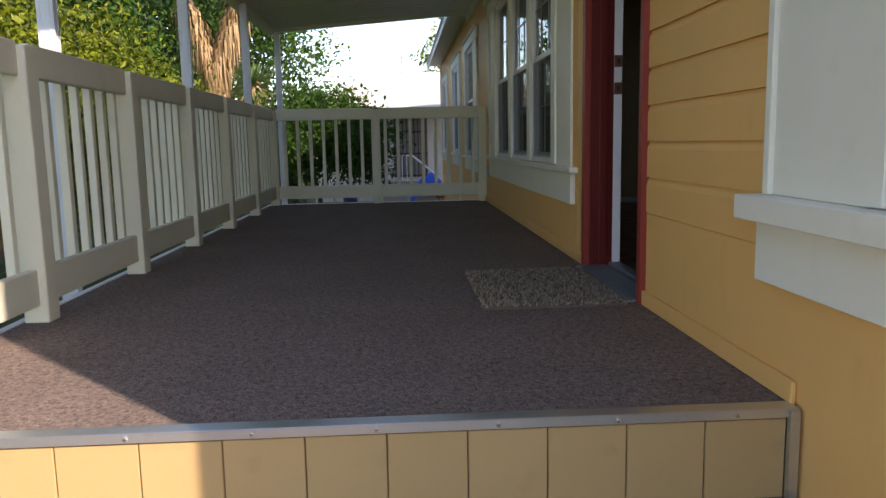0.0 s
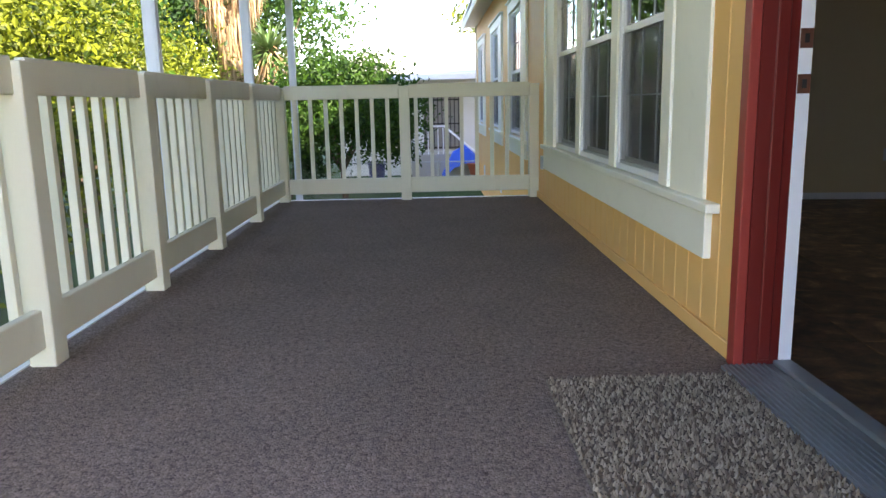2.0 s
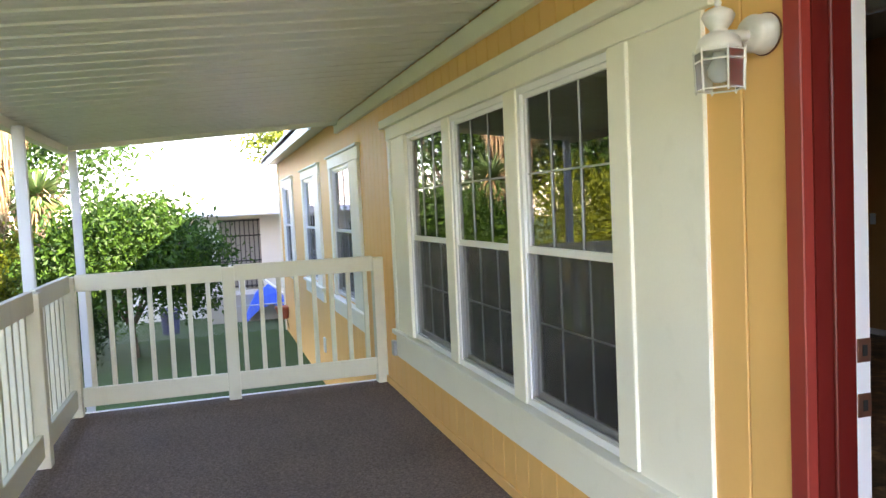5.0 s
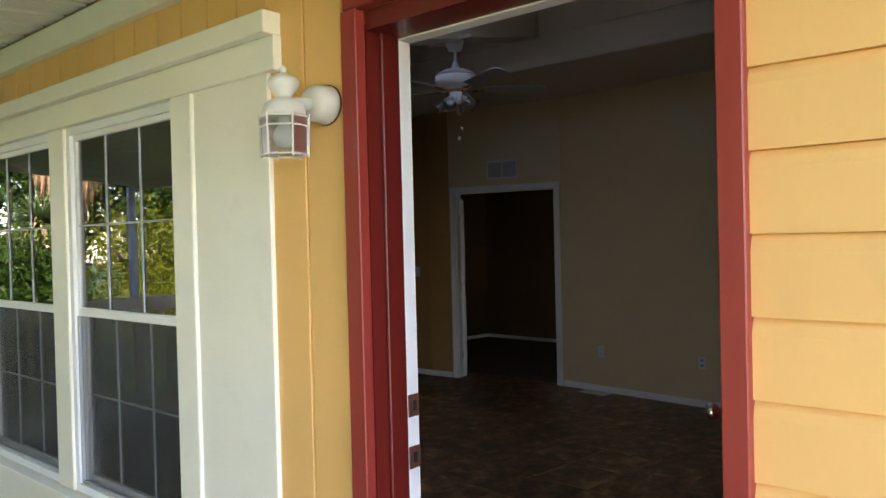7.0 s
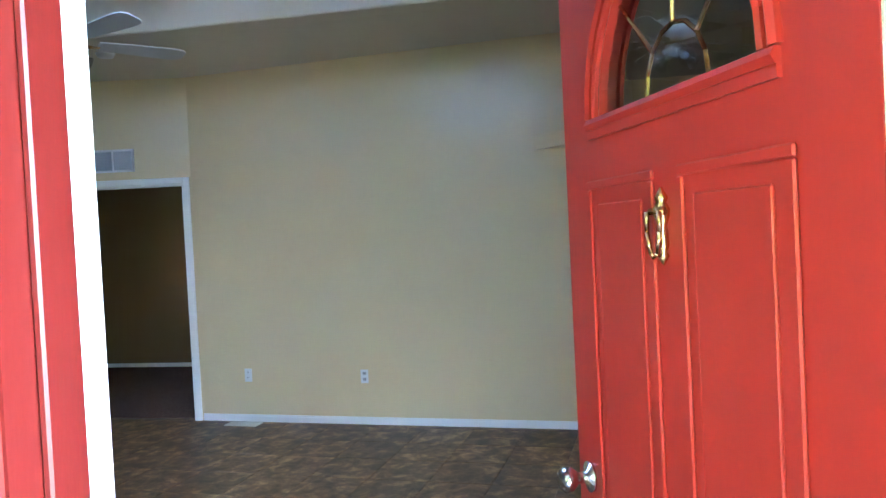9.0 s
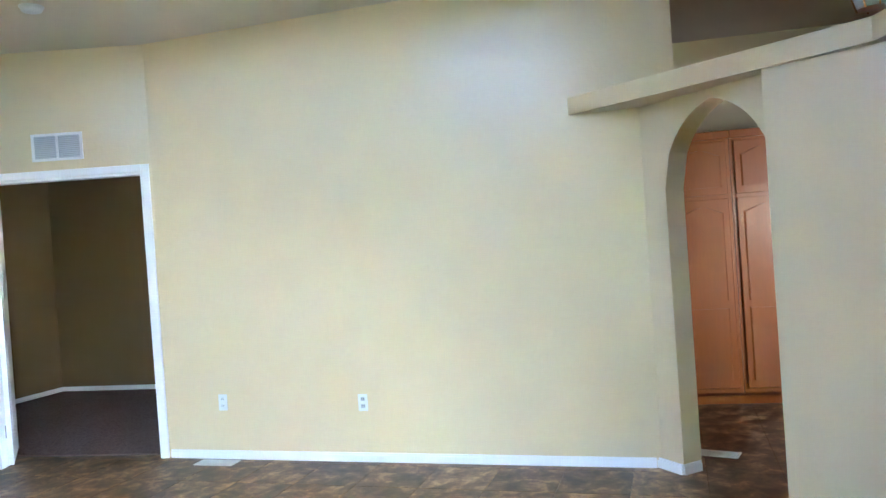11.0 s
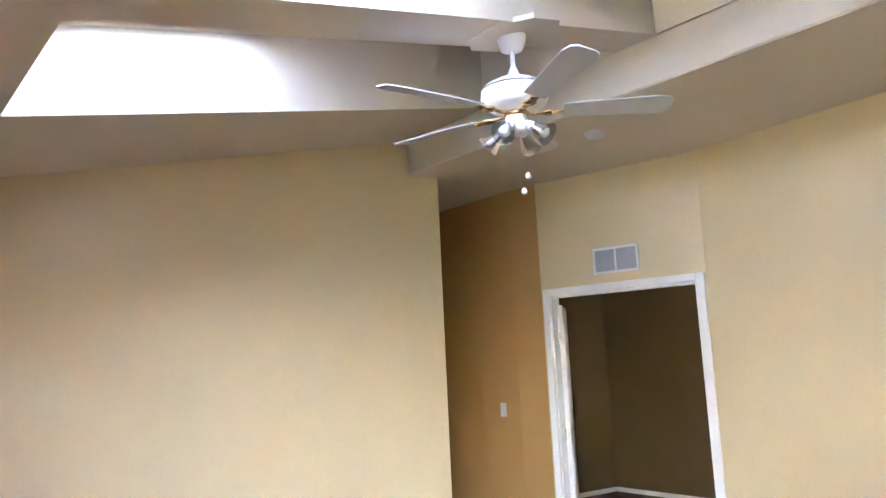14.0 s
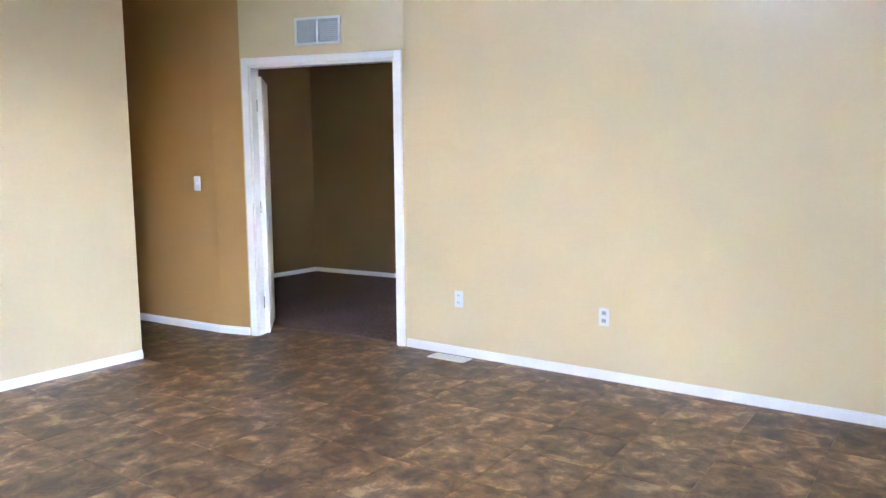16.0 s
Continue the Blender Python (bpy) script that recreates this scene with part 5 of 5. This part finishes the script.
# ---- outdoors ----
def leaves(name, parent, mat, centre, radii, count, size, seed, shell=0.45, lump=0.35, thing_label="", curl=0.4):
    """A crown of small folded leaves in clumps, with gaps and an uneven outline."""
    rnd = np.random.RandomState(seed)
    n_cl = max(12, count // 45)
    u = rnd.normal(size=(n_cl, 3))
    u /= np.linalg.norm(u, axis=1)[:, None]
    u[:, 2] = np.where(u[:, 2] < -0.6, -u[:, 2], u[:, 2])
    rad = (shell + (1 - shell) * rnd.uniform(0, 1, n_cl) ** 0.5) * (1 + lump * (rnd.uniform(size=n_cl) - 0.5))
    cl = u * rad[:, None] * np.array(radii) + np.array(centre)
    idx = rnd.randint(0, n_cl, count)
    spread = np.mean(radii) * 0.16
    p = cl[idx] + rnd.normal(size=(count, 3)) * spread
    a = rnd.normal(size=(count, 3)); a /= np.linalg.norm(a, axis=1)[:, None]
    b = np.cross(a, rnd.normal(size=(count, 3))); b /= np.linalg.norm(b, axis=1)[:, None]
    n = np.cross(a, b)
    s = size * rnd.uniform(0.6, 1.3, count)[:, None]
    v = np.stack([p - a * s * 0.5, p + b * s * 0.26 + n * s * 0.08, p + a * s * 0.5 - n * s * 0.12, p - b * s * 0.26 + n * s * 0.08], 1).reshape(-1, 3)
    f = np.arange(count * 4).reshape(-1, 4)
    me = bpy.data.meshes.new(name)
    me.from_pydata(v.tolist(), [], f.tolist())
    me.materials.append(mat)
    ob = new(name, me)
    ob.parent = parent
    return tagged(ob, kind="stuff")


def tree(label, x, y, height, r, mat, count, size, seed, trunk=0.14, low=0.45, cat="tree", squash=0.8):
    o = thing("tree" if cat == "tree" else "shrub", label, cat)
    rnd = random.Random(seed)
    bm = bmesh.new()
    base = Vector((x, y, GROUND - 0.1))
    fork = Vector((x + rnd.uniform(-0.1, 0.1), y + rnd.uniform(-0.1, 0.1), GROUND + height * low * 0.8))
    cyl(bm, base, fork, trunk, trunk * 0.7, 9)
    for k in range(7):
        a = 2 * math.pi * k / 7 + rnd.uniform(-0.3, 0.3)
        e = Vector((x + r * 0.6 * math.cos(a), y + r * 0.6 * math.sin(a), GROUND + height * rnd.uniform(0.6, 0.9)))
        mid = (fork + e) / 2 + Vector((0, 0, 0.1 * height * rnd.uniform(-0.3, 0.6)))
        cyl(bm, fork, mid, trunk * 0.5, trunk * 0.32, 6, False)
        cyl(bm, mid, e, trunk * 0.32, trunk * 0.1, 6, False)
    part("trunk", bm, BARK, o)
    zc = GROUND + height * (low + (1 - low) / 2)
    leaves("crown", o, mat, (x, y, zc), (r, r, height * (1 - low) / 2 * 1.05), count, size, seed)
    return o


def blade_ball(name, parent, mat, centre, length, width, count, seed, droop=0.2, down=False, zmin=-0.7):
    """Stiff sword leaves that spring from one point."""
    rnd = random.Random(seed)
    verts, faces = [], []
    c = Vector(centre)
    for _ in range(count):
        th, zz = rnd.uniform(0, 2 * math.pi), rnd.uniform(zmin, 0.95)
        d = Vector((math.cos(th) * math.sqrt(1 - zz * zz), math.sin(th) * math.sqrt(1 - zz * zz), zz))
        side = d.cross(Vector((0, 0, 1)))
        if side.length < 0.01:
            side = Vector((1, 0, 0))
        side = side.normalized() * width / 2
        L = length * rnd.uniform(0.75, 1.1)
        mid = c + d * L * 0.5
        tip = c + d * L + Vector((0, 0, -droop * L))
        b = len(verts)
        for p in (c + d * 0.04 - side * 0.6, c + d * 0.04 + side * 0.6, mid + side, tip, mid - side):
            verts.append(tuple(p))
        faces += [(b, b + 1, b + 2, b + 4), (b + 4, b + 2, b + 3)]
    me = bpy.data.meshes.new(name)
    me.from_pydata(verts, [], faces)
    me.materials.append(mat)
    ob = new(name, me)
    ob.parent = parent
    return tagged(ob, kind="stuff")


def palm():
    o = thing("yucca_tree", "tall yucca tree with a skirt of dead tan fronds", "tree")
    x, y = -5.35, 20.6
    bm = bmesh.new()
    cyl(bm, (x, y, GROUND - 0.1), (x - 0.05, y, 2.2), 0.2, 0.16, 10)
    cyl(bm, (x - 0.05, y, 2.2), (x + 0.6, y + 0.1, 4.4), 0.16, 0.1, 10)
    cyl(bm, (x - 0.05, y, 2.4), (x - 0.7, y, 4.6), 0.12, 0.09, 8)
    part("trunk", bm, BARK, o)
    rnd = random.Random(5)
    verts, faces = [], []
    for _ in range(1500):
        u = rnd.random()
        top = Vector((x, y, 1.5 + 2.7 * u))
        if u > 0.4:
            top.x += (u - 0.4) * (1.0 if rnd.random() < 0.6 else -1.1)
        a = rnd.uniform(0, 2 * math.pi)
        r = rnd.uniform(0.14, 0.3) + 0.1 * u
        out = Vector((math.cos(a), math.sin(a), 0))
        s = Vector((-math.sin(a), math.cos(a), 0)) * rnd.uniform(0.012, 0.025)
        p1 = top + out * r - Vector((0, 0, rnd.uniform(0.15, 0.4)))
        p2 = top + out * r * 1.05 - Vector((0, 0, rnd.uniform(0.5, 0.9)))
        b = len(verts)
        for p in (top - s, top + s, p1 + s, p2, p1 - s):
            verts.append(tuple(p))
        faces += [(b, b + 1, b + 2, b + 4), (b + 4, b + 2, b + 3)]
    me = bpy.data.meshes.new("dead_fronds")
    me.from_pydata(verts, [], faces)
    me.materials.append(STRAW)
    d = new("dead_fronds", me)
    d.parent = o
    tagged(d, "hanging dead tan fronds", kind="stuff")
    for k, (dx, dz, l) in enumerate(((0.65, 4.4, 0.9), (-0.7, 4.7, 0.9), (0.1, 4.9, 0.85))):
        blade_ball("crown", o, YUCCA, (x + dx, y, dz), l, 0.055, 240, 20 + k, 0.15)
    y2 = thing("yucca_plant", "spiky green yucca rosette with tan lower leaves", "plant")
    bm = bmesh.new()
    cyl(bm, (-4.28, 19.3, GROUND - 0.05), (-4.28, 19.3, 1.95), 0.09, 0.08, 8)
    part("trunk", bm, BARK, y2)
    blade_ball("rosette", y2, YUCCA, (-4.28, 19.3, 2.0), 0.74, 0.055, 300, 31, 0.1, zmin=-0.5)
    blade_ball("dead_leaves", y2, STRAW, (-4.28, 19.3, 1.9), 0.62, 0.045, 110, 32, 0.5, zmin=-0.9)


palm()


def planting():
    row = [
        ("broad green leafy tree behind the porch", -7.2, 8.6, 6.8, 2.5, LEAF_MID, 9000, 0.16, 1),
        ("broad green leafy tree behind the porch", -7.0, 13.5, 6.2, 2.3, LEAF_MID, 9000, 0.15, 2),
        ("large green leafy tree near the far house", -5.7, 25.6, 6.3, 2.3, LEAF_MID, 9000, 0.17, 3),
        ("dark green leafy tree", -9.0, 18.0, 7.0, 3.0, LEAF_DARK, 8000, 0.2, 4),
        ("broad green leafy tree", -9.5, 3.5, 7.0, 3.0, LEAF_MID, 8000, 0.2, 5),
        ("dark green tree beyond the garden", -13.0, 11.0, 8.0, 3.6, LEAF_DARK, 8000, 0.26, 6),
        ("dense green tree behind the porch", -7.6, 5.4, 5.2, 2.2, LEAF_MID, 9000, 0.15, 9),
        ("dense dark tree behind the hedge", -8.4, 11.0, 6.0, 2.6, LEAF_DARK, 9000, 0.18, 10),
        ("dense green tree behind the hedge", -8.0, 17.2, 5.6, 2.2, LEAF_MID, 9000, 0.16, 11),
        ("dark green tree at the garden edge", -8.6, 24.5, 6.5, 2.8, LEAF_DARK, 8000, 0.2, 12),
        ("dense green tree behind the porch", -7.8, 1.8, 5.6, 2.4, LEAF_MID, 7000, 0.16, 13),
        ("green tree beyond the far house", 1.4, 33.0, 5.8, 1.6, LEAF_YEL, 3500, 0.2, 7),
        ("dark green tree beyond the far house", -9.5, 30.0, 8.5, 4.0, LEAF_DARK, 8000, 0.3, 8),
    ]
    for lab, x, y, h, r, m, c, s, sd in row:
        tree(lab, x, y, h, r, m, c, s, sd, low=0.3)
    for i, (x, y, h, r, m, lab) in enumerate((
            (-5.0, 6.6, 2.7, 1.1, LEAF_YEL, "bright yellow-green hedge shrub"), (-5.1, 9.0, 3.0, 1.3, LEAF_YEL, "bright yellow-green hedge shrub"),
            (-5.2, 11.4, 3.1, 1.35, LEAF_YEL, "bright yellow-green hedge shrub"), (-5.7, 14.0, 3.3, 1.4, LEAF_YEL, "bright yellow-green hedge shrub"),
            (-6.0, 16.4, 2.9, 1.2, LEAF_YEL, "bright yellow-green hedge shrub"), (-6.6, 12.3, 4.2, 1.3, LEAF_GREY, "grey-green shrub with dry tips"),
            (-6.6, 19.6, 3.3, 1.5, LEAF_YEL, "bright yellow-green hedge shrub"), (-6.5, 15.3, 3.2, 1.5, LEAF_YEL, "bright yellow-green hedge shrub"),
            (-4.6, 20.3, 2.3, 0.9, LEAF_YEL, "yellow-green shrub beside the lawn"))):
        tree(lab, x, y, h, r, m, 9500, 0.09, 40 + i, trunk=0.06, low=0.08, cat="shrub")
    s = tree("dark green rounded shrub tree on the lawn", -2.75, 18.4, 2.45, 1.5, LEAF_MID, 22000, 0.11, 60, trunk=0.07, low=0.26)
    tree("low dark shrub under the tree", -3.7, 17.4, 1.1, 0.7, LEAF_DARK, 3500, 0.07, 61, trunk=0.03, low=0.05, cat="shrub")


planting()


def far_house():
    h = thing("neighbour_house", "white sunlit bungalow with a pale low roof and a barred door", "house")
    yf, x0, x1 = 23.0, -3.9, 9.0
    part("wall", box(x0 + 0.5, x1, yf, yf + 7, GROUND - 0.3, 1.66), STUCCO, h)
    bm = bmesh.new()
    pts = [(x0, yf - 0.7, 1.62), (x1, yf - 0.7, 1.62), (x1, yf + 3.6, 2.95), (x0 + 2.2, yf + 3.6, 2.95)]
    q = [bm.verts.new(p) for p in pts]
    r = [bm.verts.new((p[0], p[1], p[2] - 0.1)) for p in pts]
    bm.faces.new(q); bm.faces.new(r[::-1])
    for k in range(4):
        bm.faces.new((q[k], r[k], r[(k + 1) % 4], q[(k + 1) % 4]))
    b = [bm.verts.new(p) for p in ((x0, yf - 0.7, 1.62), (x0 + 2.2, yf + 3.6, 2.95), (x0, yf + 7.6, 1.62))]
    bm.faces.new(b)
    roof = part("roof", bm, ROOFWHITE, h)
    part("gutter", box(x0, x1, yf - 0.8, yf - 0.7, 1.48, 1.63, bevel=0.01), WHITE, h)
    d = part("barred_door", box(-1.2, -0.25, yf - 0.03, yf - 0.001, -0.25, 1.4), material("door_shadow_grey", (0.3, 0.27, 0.24), 0.7), h)
    for k in range(9):
        xx = -1.15 + 0.106 * k
        one = bmesh.new()
        cyl(one, (xx, yf - 0.09, -0.25), (xx, yf - 0.09, 1.38), 0.011, seg=6)
        part("bar", one, IRON, d)
    for zz in (-0.2, 0.4, 1.0, 1.36):
        part("cross_bar", box(-1.2, -0.25, yf - 0.1, yf - 0.08, zz - 0.015, zz + 0.015), IRON, d)
    part("window", box(-3.0, -1.9, yf - 0.03, yf - 0.001, 0.3, 1.2), material("far_window_dark", (0.06, 0.07, 0.08), 0.1), h)
    st = part("steps", box(-1.5, 0.2, yf - 1.2, yf - 0.1, GROUND - 0.1, -0.3), CONC, h)
    rail = bmesh.new()
    for k in range(7):
        cyl(rail, (-1.45 + 0.12 * k, yf - 1.2, -0.3), (-1.45 + 0.12 * k, yf - 1.2, 0.35), 0.012, seg=6)
    cyl(rail, (-1.5, yf - 1.2, 0.37), (-0.7, yf - 1.2, 0.37), 0.025, seg=6)
    cyl(rail, (-0.7, yf - 1.2, 0.37), (0.15, yf - 1.9, -0.35), 0.025, seg=6)
    part("step_rail", rail, WHITE, h)
    a = thing("tv_aerial", "thin metal roof aerial", "aerial")
    bm = bmesh.new()
    cyl(bm, (-0.9, yf + 3.5, 2.9), (-0.9, yf + 3.5, 3.5), 0.012, seg=6)
    for zz in (3.25, 3.4):
        cyl(bm, (-1.2, yf + 3.5, zz), (-0.6, yf + 3.5, zz), 0.008, seg=6)
    part("mast", bm, IRON, a)


far_house()


def fence():
    o = thing("chain_link_fence", "low galvanised chain-link fence across the lawn", "fence")
    y, x0, x1, z0, z1 = 20.2, -4.4, 0.9, GROUND - 0.05, -0.36
    for k in range(4):
        bm = bmesh.new()
        xx = x0 + (x1 - x0) * k / 3
        cyl(bm, (xx, y, z0 - 0.1), (xx, y, z1 + 0.04), 0.022, seg=8)
        part("post", bm, IRON if k == 3 else CHAIN, o)
    bm = bmesh.new()
    cyl(bm, (x0, y, z1), (x1, y, z1), 0.014, seg=6)
    part("top_rail", bm, CHAIN, o)
    verts, faces = [], []
    n = int((x1 - x0) / 0.07)
    hgt = z1 - z0
    for k in range(-8, n):
        for s in (1, -1):
            xa = x0 + 0.07 * k + (0 if s == 1 else hgt)
            xb = xa + s * hgt
            b = len(verts)
            w = 0.003
            verts += [(xa - w, y, z0), (xa + w, y, z0), (xb + w, y, z1), (xb - w, y, z1)]
            if x0 <= min(xa, xb) and max(xa, xb) <= x1:
                faces.append((b, b + 1, b + 2, b + 3))
    me = bpy.data.meshes.new("wire_mesh")
    me.from_pydata(verts, [], faces)
    me.materials.append(CHAIN)
    w = new("wire_mesh", me)
    w.parent = o
    tagged(w, kind="stuff")
    t = thing("tarp", "crumpled blue tarpaulin over garden things by the steps", "tarpaulin")
    bm = bmesh.new()
    rnd = random.Random(9)
    g = [[bm.verts.new((-0.75 + 0.13 * i + rnd.uniform(-0.03, 0.03), 21.2 + 0.13 * j, GROUND - 0.05 + 0.85 * max(0, 1 - ((i - 4) / 4.6) ** 2) * max(0, 1 - ((j - 3) / 3.6) ** 2) ** 0.5 + rnd.uniform(-0.04, 0.04))) for j in range(7)] for i in range(9)]
    for i in range(8):
        for j in range(6):
            bm.faces.new((g[i][j], g[i + 1][j], g[i + 1][j + 1], g[i][j + 1]))
    part("sheet", bm, BLUE, t)
    b = thing("storage_bin", "dark blue plastic bin on the grass", "bin", at=(-2.3, 21.0, GROUND - 0.05))
    bm = bmesh.new()
    lathe(bm, [(0.16, 0), (0.2, 0.5), (0.22, 0.52), (0.22, 0.56)], 16)
    part("body", bm, DARKBLUE, b)
    p = thing("flower_pot", "terracotta flower pot on a small stand", "flower pot", at=(-0.1, 19.6, GROUND))
    bm = bmesh.new()
    lathe(bm, [(0.1, 0.3), (0.15, 0.5), (0.17, 0.5), (0.17, 0.54)], 16)
    part("pot", bm, CLAY, p)
    bm = bmesh.new()
    for k in range(3):
        a = 2 * math.pi * k / 3
        cyl(bm, (0.12 * math.cos(a), 0.12 * math.sin(a), -0.02), (0.05 * math.cos(a), 0.05 * math.sin(a), 0.3), 0.008, seg=5)
    part("stand", bm, IRON, p)
    for x, z0, z1, lab in ((-0.0, 0.42, 0.52, ""),):
        e = thing("outdoor_outlet", "grey covered outdoor outlet box on the yellow wall", "outlet box", at=(-0.01, 10.37, 0.36))
        part("cover", box(-0.035, 0.0, -0.035, 0.035, -0.06, 0.06, bevel=0.004), VENTGREY, e)
        for yy, zz in ((11.5, 0.5), (14.5, -0.3), (17.8, -0.36)):
            e = thing("utility_box", "small white utility cover on the yellow wall", "utility box", at=(-0.01, yy, zz))
            part("cover", box(-0.02, 0.0, -0.06, 0.06, -0.1, 0.1, bevel=0.004), PLASTIC, e)


fence()


# ---- floor tiles, each its own piece ----
def tiles():
    size, gap = 0.405, 0.0012
    rot = radians(-5.5)
    me = finish(box(gap, size - gap, gap, size - gap, -0.008, 0.0, bevel=0.0015), "tile", TILE)
    slab = bpy.data.objects["floor_slab"]
    ca, sa = math.cos(rot), math.sin(rot)
    rest = bmesh.new()
    verts, faces = [], []
    for i in range(-2, 20):
        for j in range(-3, 26):
            lx, ly = i * size, j * size
            x, y = ca * lx - sa * ly - 0.9, sa * lx + ca * ly + 3.2
            cx, cy = x + ca * size / 2 - sa * size / 2, y + sa * size / 2 + ca * size / 2
            if not (0.25 < cx < 7.1 and 2.8 < cy < 12.4):
                continue
            if cx > 5.7 and cy > 7.2:
                continue
            if 5.2 < cy < 10.6 and cx < 5.6:
                shared("tile", me, slab, (x, y, FLOOR), rot)
            else:
                b = len(verts)
                for u, v in ((gap, gap), (size - gap, gap), (size - gap, size - gap), (gap, size - gap)):
                    verts.append((x + ca * u - sa * v, y + sa * u + ca * v, FLOOR))
                faces.append((b, b + 1, b + 2, b + 3))
    m = bpy.data.meshes.new("floor_tiles")
    m.from_pydata(verts, [], faces)
    m.materials.append(TILE)
    o = new("floor_tiles", m)
    o.parent = slab
    tagged(o, "mottled brown stone-look floor tiles", kind="stuff")


tiles()
